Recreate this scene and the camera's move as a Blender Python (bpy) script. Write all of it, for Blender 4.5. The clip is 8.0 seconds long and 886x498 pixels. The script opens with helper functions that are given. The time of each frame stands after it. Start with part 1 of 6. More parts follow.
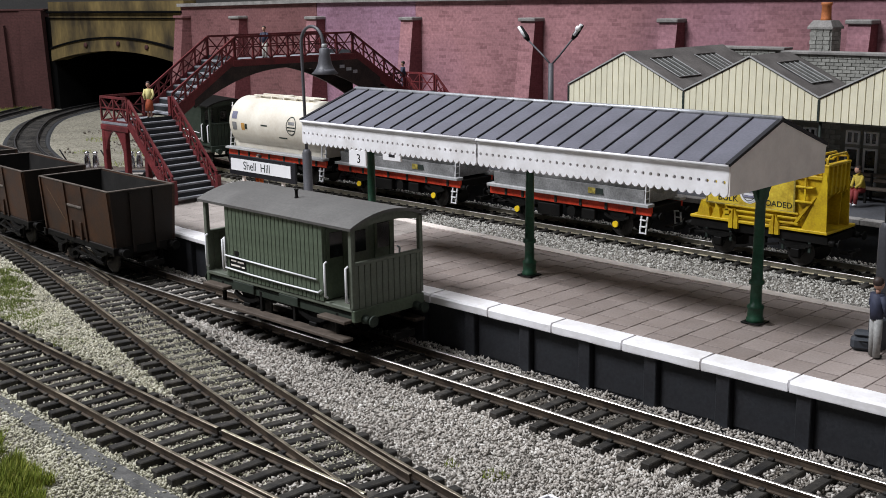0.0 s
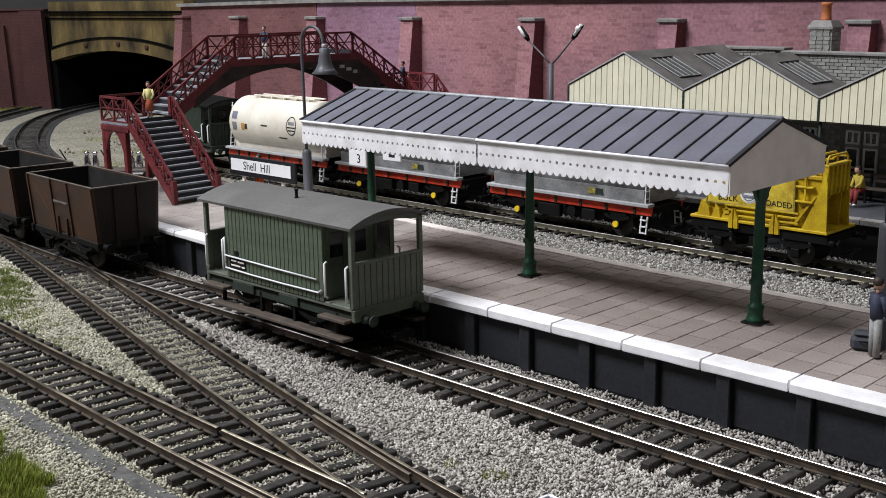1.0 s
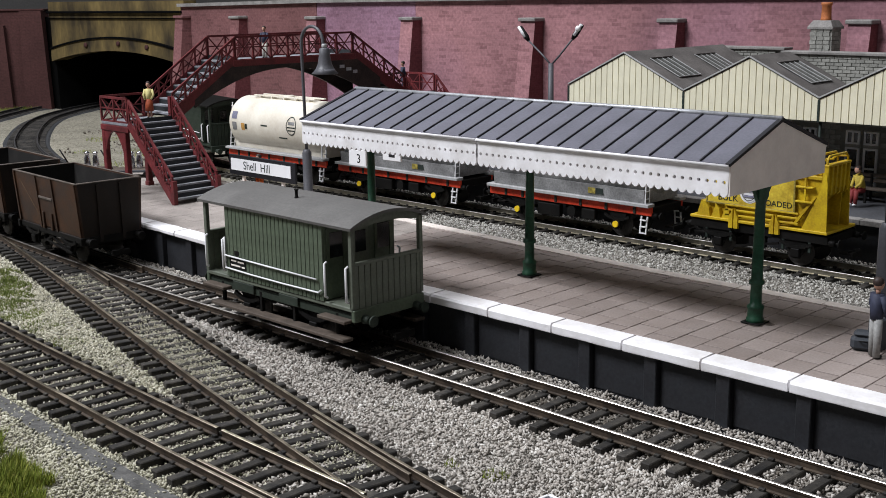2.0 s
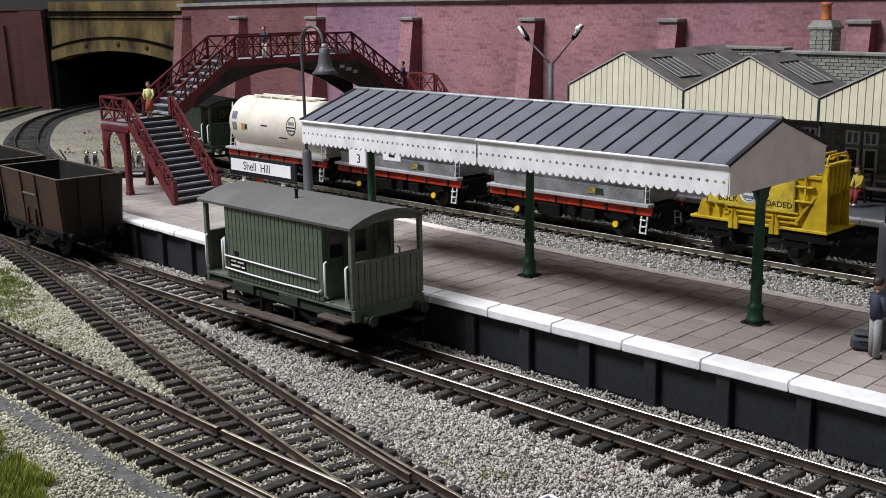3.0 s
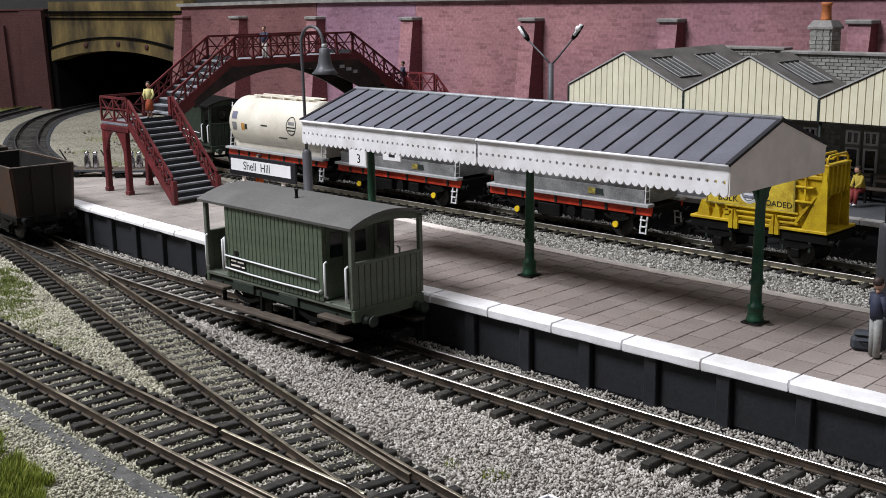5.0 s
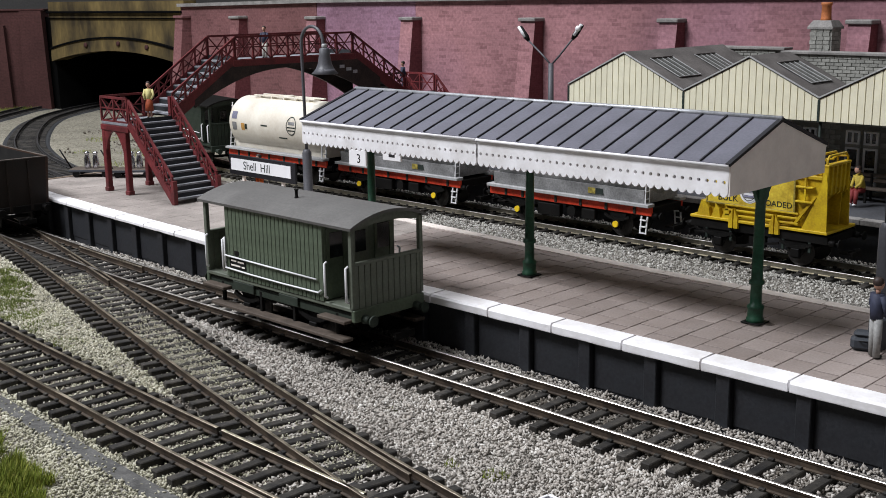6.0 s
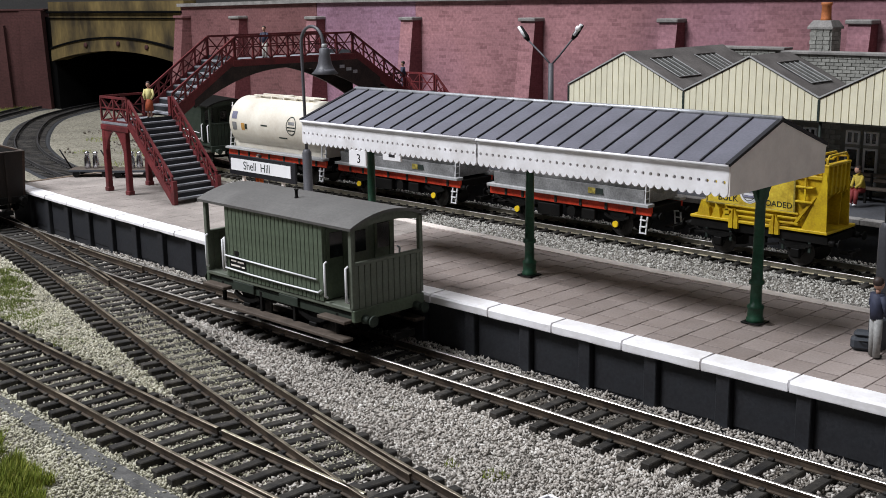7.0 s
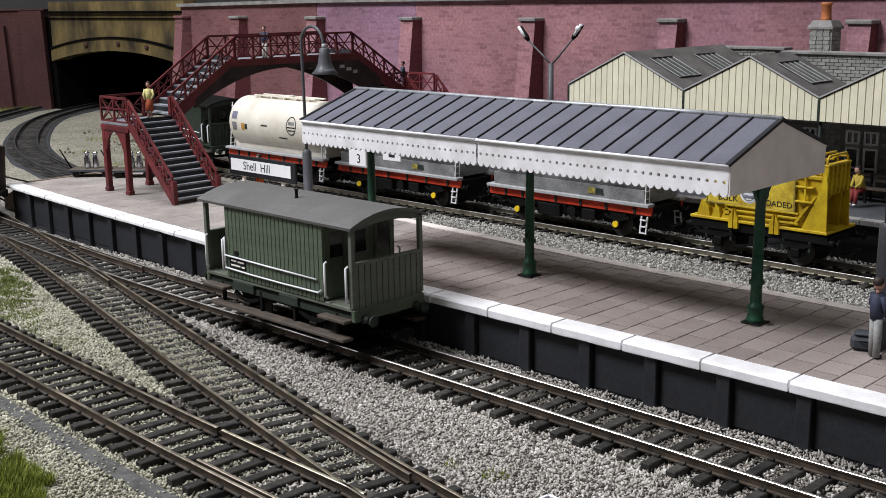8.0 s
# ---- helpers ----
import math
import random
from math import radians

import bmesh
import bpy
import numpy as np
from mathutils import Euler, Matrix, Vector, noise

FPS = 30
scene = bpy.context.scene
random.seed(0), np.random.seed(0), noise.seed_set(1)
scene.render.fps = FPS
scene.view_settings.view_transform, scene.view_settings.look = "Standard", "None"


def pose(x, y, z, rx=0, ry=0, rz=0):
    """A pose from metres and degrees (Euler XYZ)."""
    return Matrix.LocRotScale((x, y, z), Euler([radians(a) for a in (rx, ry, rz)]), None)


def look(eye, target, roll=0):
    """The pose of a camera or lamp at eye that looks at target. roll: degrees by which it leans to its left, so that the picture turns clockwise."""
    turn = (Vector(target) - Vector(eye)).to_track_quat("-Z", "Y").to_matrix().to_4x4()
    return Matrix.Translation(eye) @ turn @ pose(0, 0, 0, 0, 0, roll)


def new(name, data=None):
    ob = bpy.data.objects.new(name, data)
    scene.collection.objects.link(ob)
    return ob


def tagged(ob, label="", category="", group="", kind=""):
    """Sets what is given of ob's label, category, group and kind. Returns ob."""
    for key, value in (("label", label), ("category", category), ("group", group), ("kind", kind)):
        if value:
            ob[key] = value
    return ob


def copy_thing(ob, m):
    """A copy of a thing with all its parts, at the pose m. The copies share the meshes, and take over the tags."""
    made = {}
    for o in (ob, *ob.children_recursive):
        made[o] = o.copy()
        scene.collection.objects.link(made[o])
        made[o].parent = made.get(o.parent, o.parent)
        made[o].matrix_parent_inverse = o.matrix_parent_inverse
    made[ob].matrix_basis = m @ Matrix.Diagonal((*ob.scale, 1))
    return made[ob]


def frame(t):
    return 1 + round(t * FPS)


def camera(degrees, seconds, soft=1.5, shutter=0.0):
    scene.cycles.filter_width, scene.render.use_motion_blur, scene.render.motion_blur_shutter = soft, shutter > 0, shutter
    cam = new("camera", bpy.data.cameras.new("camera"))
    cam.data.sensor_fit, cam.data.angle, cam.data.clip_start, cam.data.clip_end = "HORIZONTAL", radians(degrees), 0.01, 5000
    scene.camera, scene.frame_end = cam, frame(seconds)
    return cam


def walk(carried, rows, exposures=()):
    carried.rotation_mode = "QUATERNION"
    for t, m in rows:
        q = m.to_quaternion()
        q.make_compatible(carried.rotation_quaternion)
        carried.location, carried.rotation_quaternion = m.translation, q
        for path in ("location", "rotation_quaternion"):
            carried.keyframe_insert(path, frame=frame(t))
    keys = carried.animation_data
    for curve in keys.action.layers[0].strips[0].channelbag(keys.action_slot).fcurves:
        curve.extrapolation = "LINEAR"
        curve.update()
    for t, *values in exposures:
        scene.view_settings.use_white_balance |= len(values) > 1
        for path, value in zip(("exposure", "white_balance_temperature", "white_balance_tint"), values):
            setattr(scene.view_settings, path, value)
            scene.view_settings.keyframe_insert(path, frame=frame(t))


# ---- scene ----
import itertools

# Everything is built in millimetres of the model (4 mm to the foot) and linked in metres.
MM = 0.001
cam = camera(42.85, 8.0, soft=0.9)
EYE = Vector((204.2, -236.9, 114.0))
YAW, PITCH, ROLL = radians(-44.45), radians(-12.68), -0.736
AIM = EYE + 400 * Vector((math.sin(YAW) * math.cos(PITCH), math.cos(YAW) * math.cos(PITCH), math.sin(PITCH)))
VIEW = look(EYE * MM, AIM * MM, ROLL)
walk(cam, [(0.0, VIEW), (8.0, VIEW)], exposures=((0.0, 0.0), (8.0, 0.0)))

# ---- light: a club room lit from overhead, with an added fill ----
world = bpy.data.worlds.new("room_air")
scene.world = world
world.use_nodes = True
world.node_tree.nodes["Background"].inputs[0].default_value = (0.9, 0.92, 1.0, 1)
world.node_tree.nodes["Background"].inputs[1].default_value = 0.02


def area_lamp(x, y, z, length, watts, colour, turn=0):
    d = bpy.data.lights.new("ceiling_tube_light", "AREA")
    d.shape, d.size, d.size_y, d.energy, d.color = "RECTANGLE", length * MM, 420 * MM, watts, colour
    ob = new("ceiling_tube_light", d)
    ob.matrix_world = pose(x * MM, y * MM, z * MM, 0, 0, turn)
    return ob


area_lamp(-560, -660, 1050, 640, 30.5, (0.92, 0.94, 1.0))
area_lamp(-430, 170, 1050, 460, 6.0, (0.92, 0.94, 1.0))
# Weak unseen fill, added to brighten the faces turned towards +x.
area_lamp(700, -160, 1050, 800, 2.0, (0.92, 0.94, 1.0))

# ---- materials ----


def mat(name, col, rough=0.7, metal=0.0, var=0.25, coarse=14.0, fine=0.9, bump=0.15, tint=None, rand=0.0, spec=0.35, streak=1.0):
    """A painted or moulded surface: col varied by coarse stains and fine grain (sizes in mm); tint: the stain's colour; streak: how far stains run down."""
    m = bpy.data.materials.new(name)
    m.use_nodes = True
    nt = m.node_tree
    n, l = nt.nodes, nt.links
    b = n["Principled BSDF"]
    b.inputs["Roughness"].default_value, b.inputs["Metallic"].default_value = rough, metal
    b.inputs["Specular IOR Level"].default_value = spec
    tc = n.new("ShaderNodeTexCoord")

    place = tc.outputs["Object"]
    if streak != 1.0:
        drawn = n.new("ShaderNodeVectorMath")
        drawn.operation = "MULTIPLY"
        drawn.inputs[1].default_value = (1, 1, 1 / streak)
        l.new(place, drawn.inputs[0])
        place = drawn.outputs[0]
    if rand:
        oi = n.new("ShaderNodeObjectInfo")
        shift = n.new("ShaderNodeVectorMath")
        shift.operation = "ADD"
        l.new(place, shift.inputs[0])
        l.new(oi.outputs["Random"], shift.inputs[1])
        place = shift.outputs[0]

    def noise_at(size, detail, rg=0.55):
        t = n.new("ShaderNodeTexNoise")
        t.inputs["Scale"].default_value = 1.0 / (size * MM)
        t.inputs["Detail"].default_value = detail
        t.inputs["Roughness"].default_value = rg
        l.new(place, t.inputs["Vector"])
        return t

    big, small = noise_at(coarse, 4), noise_at(fine, 3)
    ramp = n.new("ShaderNodeValToRGB")
    dark = tint or tuple(c * (1 - var) for c in col)
    lite = tuple(min(1, c * (1 + var * 0.6)) for c in col)
    ramp.color_ramp.elements[0].position, ramp.color_ramp.elements[1].position = 0.33, 0.67
    ramp.color_ramp.elements[0].color, ramp.color_ramp.elements[1].color = (*dark, 1), (*lite, 1)
    l.new(big.outputs["Fac"], ramp.inputs[0])
    mix = n.new("ShaderNodeMix")
    mix.data_type, mix.blend_type = "RGBA", "OVERLAY"
    mix.inputs[0].default_value = min(1, var * 1.2 + 0.1)
    l.new(ramp.outputs[0], mix.inputs[6])
    l.new(small.outputs["Fac"], mix.inputs[7])
    out = mix.outputs[2]
    if rand:
        mr = n.new("ShaderNodeMapRange")
        mr.inputs["To Min"].default_value, mr.inputs["To Max"].default_value = 1 - rand, 1 + rand
        l.new(oi.outputs["Random"], mr.inputs[0])
        vm = n.new("ShaderNodeVectorMath")
        vm.operation = "SCALE"
        l.new(out, vm.inputs[0])
        l.new(mr.outputs[0], vm.inputs["Scale"])
        out = vm.outputs[0]
    l.new(out, b.inputs["Base Color"])
    rr = n.new("ShaderNodeMapRange")
    rr.inputs["To Min"].default_value, rr.inputs["To Max"].default_value = max(0.05, rough - 0.12), min(1, rough + 0.12)
    l.new(big.outputs["Fac"], rr.inputs[0])
    l.new(rr.outputs[0], b.inputs["Roughness"])
    if bump:
        bp = n.new("ShaderNodeBump")
        bp.inputs["Strength"].default_value, bp.inputs["Distance"].default_value = bump, 0.25 * MM
        l.new(small.outputs["Fac"], bp.inputs["Height"])
        l.new(bp.outputs[0], b.inputs["Normal"])
    return m


def brick_mat(name, c1, c2, mortar, w, h, gap=0.25, var=0.5, bump=0.4, rough=0.85, light_cast=None):
    """Printed or moulded brickwork, brick size w x h in mm, laid over the wall's own x and z."""
    m = bpy.data.materials.new(name)
    m.use_nodes = True
    nt = m.node_tree
    n, l = nt.nodes, nt.links
    b = n["Principled BSDF"]
    b.inputs["Roughness"].default_value = rough
    b.inputs["Specular IOR Level"].default_value = 0.25
    tc = n.new("ShaderNodeTexCoord")
    sep = n.new("ShaderNodeSeparateXYZ")
    l.new(tc.outputs["Object"], sep.inputs[0])
    com = n.new("ShaderNodeCombineXYZ")
    add = n.new("ShaderNodeMath")
    l.new(sep.outputs["X"], add.inputs[0])
    l.new(sep.outputs["Y"], add.inputs[1])
    l.new(add.outputs[0], com.inputs["X"])
    l.new(sep.outputs["Z"], com.inputs["Y"])
    br = n.new("ShaderNodeTexBrick")
    l.new(com.outputs[0], br.inputs["Vector"])
    br.inputs["Scale"].default_value = 1.0
    br.inputs["Brick Width"].default_value, br.inputs["Row Height"].default_value = w * MM, h * MM
    br.inputs["Mortar Size"].default_value = gap * MM
    br.inputs["Mortar Smooth"].default_value = 0.3
    br.inputs["Color1"].default_value, br.inputs["Color2"].default_value = (*c1, 1), (*c2, 1)
    br.inputs["Mortar"].default_value = (*mortar, 1)
    br.inputs["Bias"].default_value = -0.6
    ns = n.new("ShaderNodeTexNoise")
    ns.inputs["Scale"].default_value, ns.inputs["Detail"].default_value = 1 / (45 * MM), 5
    l.new(tc.outputs["Object"], ns.inputs["Vector"])
    ns2 = n.new("ShaderNodeTexNoise")
    ns2.inputs["Scale"].default_value, ns2.inputs["Detail"].default_value = 1 / (2.2 * MM), 4
    l.new(com.outputs[0], ns2.inputs["Vector"])
    mx = n.new("ShaderNodeMix")
    mx.data_type, mx.blend_type = "RGBA", "OVERLAY"
    mx.inputs[0].default_value = var
    l.new(br.outputs["Color"], mx.inputs[6])
    l.new(ns.outputs["Fac"], mx.inputs[7])
    mx2 = n.new("ShaderNodeMix")
    mx2.data_type, mx2.blend_type = "RGBA", "OVERLAY"
    mx2.inputs[0].default_value = var
    l.new(mx.outputs[2], mx2.inputs[6])
    l.new(ns2.outputs["Fac"], mx2.inputs[7])
    l.new(mx2.outputs[2], b.inputs["Base Color"])
    # Broad tinted patches paint the coloured light that falls on the wall.
    if light_cast:
        ns3 = n.new("ShaderNodeTexNoise")
        ns3.inputs["Scale"].default_value, ns3.inputs["Detail"].default_value = 1 / (190 * MM), 2
        l.new(tc.outputs["Object"], ns3.inputs["Vector"])
        mr = n.new("ShaderNodeMapRange")
        mr.inputs["From Min"].default_value, mr.inputs["From Max"].default_value, mr.inputs["To Max"].default_value = 0.48, 0.7, 0.75
        l.new(ns3.outputs["Fac"], mr.inputs[0])
        mx3 = n.new("ShaderNodeMix")
        mx3.data_type, mx3.blend_type = "RGBA", "MULTIPLY"
        mx3.inputs[7].default_value = (*light_cast, 1)
        l.new(mr.outputs[0], mx3.inputs[0])
        l.new(mx2.outputs[2], mx3.inputs[6])
        l.new(mx3.outputs[2], b.inputs["Base Color"])
    bp = n.new("ShaderNodeBump")
    bp.inputs["Strength"].default_value, bp.inputs["Distance"].default_value = bump, 0.2 * MM
    bp.invert = True
    l.new(br.outputs["Fac"], bp.inputs["Height"])
    l.new(bp.outputs[0], b.inputs["Normal"])
    return m


def speckle_mat(name, cols, size=1.0, rough=0.9, island=False):
    """Stone chippings: a colour for each chip (voronoi cell, or joined piece)."""
    m = bpy.data.materials.new(name)
    m.use_nodes = True
    nt = m.node_tree
    n, l = nt.nodes, nt.links
    b = n["Principled BSDF"]
    b.inputs["Roughness"].default_value = rough
    b.inputs["Specular IOR Level"].default_value = 0.2
    tc = n.new("ShaderNodeTexCoord")
    ramp = n.new("ShaderNodeValToRGB")
    ramp.color_ramp.interpolation = "CONSTANT" if not island else "LINEAR"
    while len(ramp.color_ramp.elements) < len(cols):
        ramp.color_ramp.elements.new(0.5)
    for i, (e, c) in enumerate(zip(ramp.color_ramp.elements, cols)):
        e.position, e.color = i / len(cols), (*c, 1)
    if island:
        g = n.new("ShaderNodeNewGeometry")
        l.new(g.outputs["Random Per Island"], ramp.inputs[0])
    else:
        v = n.new("ShaderNodeTexVoronoi")
        v.inputs["Scale"].default_value = 1 / (size * MM)
        l.new(tc.outputs["Object"], v.inputs["Vector"])
        bw = n.new("ShaderNodeSeparateColor")
        l.new(v.outputs["Color"], bw.inputs[0])
        l.new(bw.outputs[0], ramp.inputs[0])
        bp = n.new("ShaderNodeBump")
        bp.inputs["Strength"].default_value, bp.inputs["Distance"].default_value = 0.8, 0.6 * MM
        bp.invert = True
        l.new(v.outputs["Distance"], bp.inputs["Height"])
        l.new(bp.outputs[0], b.inputs["Normal"])
    ns = n.new("ShaderNodeTexNoise")
    ns.inputs["Scale"].default_value, ns.inputs["Detail"].default_value = 1 / (40 * MM), 4
    l.new(tc.outputs["Object"], ns.inputs["Vector"])
    mx = n.new("ShaderNodeMix")
    mx.data_type, mx.blend_type = "RGBA", "OVERLAY"
    mx.inputs[0].default_value = 0.45
    l.new(ramp.outputs[0], mx.inputs[6])
    l.new(ns.outputs["Fac"], mx.inputs[7])
    l.new(mx.outputs[2], b.inputs["Base Color"])
    return m


BALLAST = speckle_mat("ballast_bed", [(0.15, 0.135, 0.115), (0.27, 0.25, 0.22), (0.33, 0.31, 0.275), (0.22, 0.2, 0.175), (0.4, 0.38, 0.345), (0.3, 0.28, 0.25)], 0.9)
CHIPS = speckle_mat("ballast_chips", [(0.073, 0.065, 0.058), (0.324, 0.296, 0.259), (0.45, 0.422, 0.384), (0.314, 0.28, 0.243), (0.649, 0.623, 0.575), (0.398, 0.364, 0.327)], island=True)
CHIPS_MOSSY = speckle_mat("mossy_ballast_chips", [(0.08, 0.079, 0.05), (0.335, 0.319, 0.235), (0.458, 0.434, 0.344), (0.34, 0.324, 0.235), (0.627, 0.602, 0.499), (0.404, 0.387, 0.289)], island=True)
CHIPS_OILY = speckle_mat("oily_ballast_chips", [(0.03, 0.026, 0.022), (0.11, 0.093, 0.075), (0.17, 0.15, 0.125), (0.09, 0.077, 0.063), (0.26, 0.24, 0.21)], island=True)
CHIPS_PALE = speckle_mat("pale_ballast_chips", [(0.106, 0.099, 0.088), (0.317, 0.303, 0.268), (0.422, 0.408, 0.372), (0.275, 0.262, 0.232), (0.55, 0.533, 0.495)], island=True)
PALE = speckle_mat("pale_ground", [(0.15, 0.142, 0.103), (0.22, 0.206, 0.163), (0.282, 0.262, 0.215), (0.238, 0.219, 0.172)], 1.4)
SLEEPER = mat("sleeper_plastic", (0.0145, 0.0138, 0.0135), 0.66, var=0.6, coarse=4.0, fine=0.5, tint=(0.052, 0.047, 0.04), rand=0.4, spec=0.22, bump=0.6)
RAIL_SIDE = mat("rusty_rail_side", (0.062, 0.045, 0.031), 0.6, 0.2, var=0.5, coarse=7, tint=(0.03, 0.022, 0.017))
RAIL_TOP = mat("polished_rail_top", (0.84, 0.8, 0.75), 0.36, 1.0, var=0.15, coarse=9, bump=0.03)
WHITE = mat("white_paint", (0.88, 0.87, 0.885), 0.5, var=0.10, coarse=7, tint=(0.76, 0.74, 0.735), bump=0.25)
WHITE_CLEAN = mat("white_enamel", (0.82, 0.82, 0.83), 0.45, var=0.05, bump=0.05)
TILE = mat("paving_tile", (0.295, 0.25, 0.228), 0.72, var=0.14, coarse=22, fine=0.6, rand=0.09, tint=(0.26, 0.215, 0.192), bump=0.1)
PAVING = mat("paving_sheet", (0.3, 0.265, 0.24), 0.8, var=0.25, coarse=16, fine=0.7)
JOINT = mat("dark_joint", (0.075, 0.06, 0.052), 0.9, var=0.2)
WALL_DARK = mat("dark_platform_wall", (0.018, 0.02, 0.0235), 0.6, var=0.4, coarse=10, tint=(0.02, 0.02, 0.023))
ROOF = mat("lead_grey_roof", (0.125, 0.125, 0.152), 0.55, var=0.14, coarse=11, fine=0.8, rand=0.04)
SEAM = mat("dark_seam", (0.012, 0.012, 0.015), 0.5, var=0.2)
LEAD = mat("ridge_lead", (0.4, 0.41, 0.43), 0.35, 0.3, var=0.25, coarse=5)
CANOPY_END = mat("cream_board", (0.86, 0.79, 0.73), 0.65, var=0.12, coarse=12)
GREEN_POST = mat("dark_green_iron", (0.016, 0.065, 0.035), 0.4, var=0.35, coarse=5)
VAN_GREEN = mat("van_green", (0.092, 0.116, 0.078), 0.55, var=0.2, coarse=12, tint=(0.072, 0.092, 0.062))
VAN_END = mat("van_end_green", (0.125, 0.14, 0.108), 0.6, var=0.2, coarse=10)
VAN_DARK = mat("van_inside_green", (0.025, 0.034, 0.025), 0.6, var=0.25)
VAN_ROOF = mat("van_roof_grey", (0.118, 0.114, 0.108), 0.62, var=0.16, coarse=10)
BLACK = mat("black_frame", (0.007, 0.0065, 0.006), 0.62, var=0.4, spec=0.14)
FOOTBOARD = mat("brown_footboard", (0.09, 0.07, 0.055), 0.75, var=0.3, coarse=6)
BROWN_END = mat("shaded_wagon_end", (0.0125, 0.0075, 0.005), 0.65, var=0.4, coarse=8)
STEEL = mat("wheel_steel", (0.045, 0.042, 0.04), 0.5, 0.6, var=0.3)
BROWN = mat("wagon_brown", (0.043, 0.018, 0.0075), 0.55, var=0.45, coarse=8, tint=(0.022, 0.011, 0.007))
BROWN_IN = mat("wagon_inside", (0.011, 0.0098, 0.0088), 0.75, var=0.45, coarse=9)
GLASS = mat("dark_glass", (0.015, 0.018, 0.02), 0.08, var=0.1, bump=0.0, spec=0.6)
BRICK = brick_mat("red_brick_paper", (0.36, 0.18, 0.19), (0.13, 0.057, 0.062), (0.365, 0.187, 0.198), 7.6, 2.5, 0.15, var=0.5, light_cast=(0.8, 0.86, 1.14))
BRICK_LILAC = brick_mat("lilac_lit_brick", (0.31, 0.178, 0.245), (0.13, 0.062, 0.085), (0.315, 0.185, 0.25), 7.6, 2.5, 0.15, var=0.5, light_cast=(1.0, 0.86, 0.8))
BRICK_BROWN_DIM = brick_mat("dim_brown_brick_paper", (0.2, 0.092, 0.092), (0.09, 0.038, 0.04), (0.21, 0.1, 0.1), 7.6, 2.5, 0.15, var=0.5)
BRICK_DARK = brick_mat("dark_red_brick", (0.056, 0.022, 0.02), (0.036, 0.015, 0.0135), (0.06, 0.025, 0.023), 4.4, 1.55, 0.16)
BRICK_FLANK = brick_mat("shaded_flank_brick", (0.165, 0.054, 0.06), (0.11, 0.037, 0.042), (0.175, 0.062, 0.068), 4.4, 1.55, 0.14)
STONE = mat("yellow_stone", (0.148, 0.106, 0.038), 0.85, var=0.34, coarse=24, fine=4.0, tint=(0.026, 0.019, 0.01), streak=2.6)
STONE_CAP = mat("grey_cap_stone", (0.25, 0.238, 0.225), 0.8, var=0.3, coarse=8)
PORTAL_BLACK = mat("portal_black", (0.004, 0.004, 0.004), 0.95, var=0.2, spec=0.03)
RED_IRON = mat("oxide_red_iron", (0.135, 0.022, 0.024), 0.5, var=0.35, coarse=7, tint=(0.085, 0.016, 0.018))
TREAD = mat("grey_tread", (0.23, 0.235, 0.255), 0.7, var=0.3, coarse=5)
TREAD_DARK = mat("dark_riser", (0.02, 0.022, 0.025), 0.7, var=0.3)

# ---- mesh helpers (millimetres) ----


def box(bm, x0, x1, y0, y1, z0, z1, bev=0.0):
    vs = [bm.verts.new((x, y, z)) for x in (x0, x1) for y in (y0, y1) for z in (z0, z1)]
    fs = [bm.faces.new([vs[i] for i in f]) for f in ((0, 1, 3, 2), (4, 6, 7, 5), (0, 4, 5, 1), (2, 3, 7, 6), (0, 2, 6, 4), (1, 5, 7, 3))]
    if bev:
        es = {e for f in fs for e in f.edges}
        bmesh.ops.bevel(bm, geom=list(es), offset=bev, segments=1, affect="EDGES")
    return bm


def beam(bm, a, b, w, h, up=(0, 0, 1)):
    """A bar with a w x h section from a to b."""
    a, b = Vector(a), Vector(b)
    d = (b - a).normalized()
    s = d.cross(Vector(up))
    if s.length < 1e-4:
        s = d.cross(Vector((1, 0, 0)))
    s.normalize()
    u = s.cross(d)
    vs = [bm.verts.new(p + i * s * w / 2 + j * u * h / 2) for p in (a, b) for i, j in ((-1, -1), (1, -1), (1, 1), (-1, 1))]
    for f in ((3, 2, 1, 0), (4, 5, 6, 7), (0, 1, 5, 4), (1, 2, 6, 5), (2, 3, 7, 6), (3, 0, 4, 7)):
        bm.faces.new([vs[i] for i in f])
    return bm


def rod(bm, pts, r, seg=8):
    """A round bar through pts."""
    pts = [Vector(p) for p in pts]
    rings = []
    side = None
    for i, p in enumerate(pts):
        d = (pts[min(i + 1, len(pts) - 1)] - pts[max(i - 1, 0)]).normalized()
        if side is None:
            side = d.orthogonal().normalized()
        side = (side - d * side.dot(d)).normalized()
        u = d.cross(side)
        rad = r[i] if isinstance(r, (list, tuple)) else r
        rings.append([bm.verts.new(p + rad * (math.cos(2 * math.pi * k / seg) * side + math.sin(2 * math.pi * k / seg) * u)) for k in range(seg)])
    for a, b in zip(rings, rings[1:]):
        for k in range(seg):
            bm.faces.new((a[k], a[(k + 1) % seg], b[(k + 1) % seg], b[k])).smooth = True
    bm.faces.new(rings[0][::-1])
    bm.faces.new(rings[-1])
    return bm


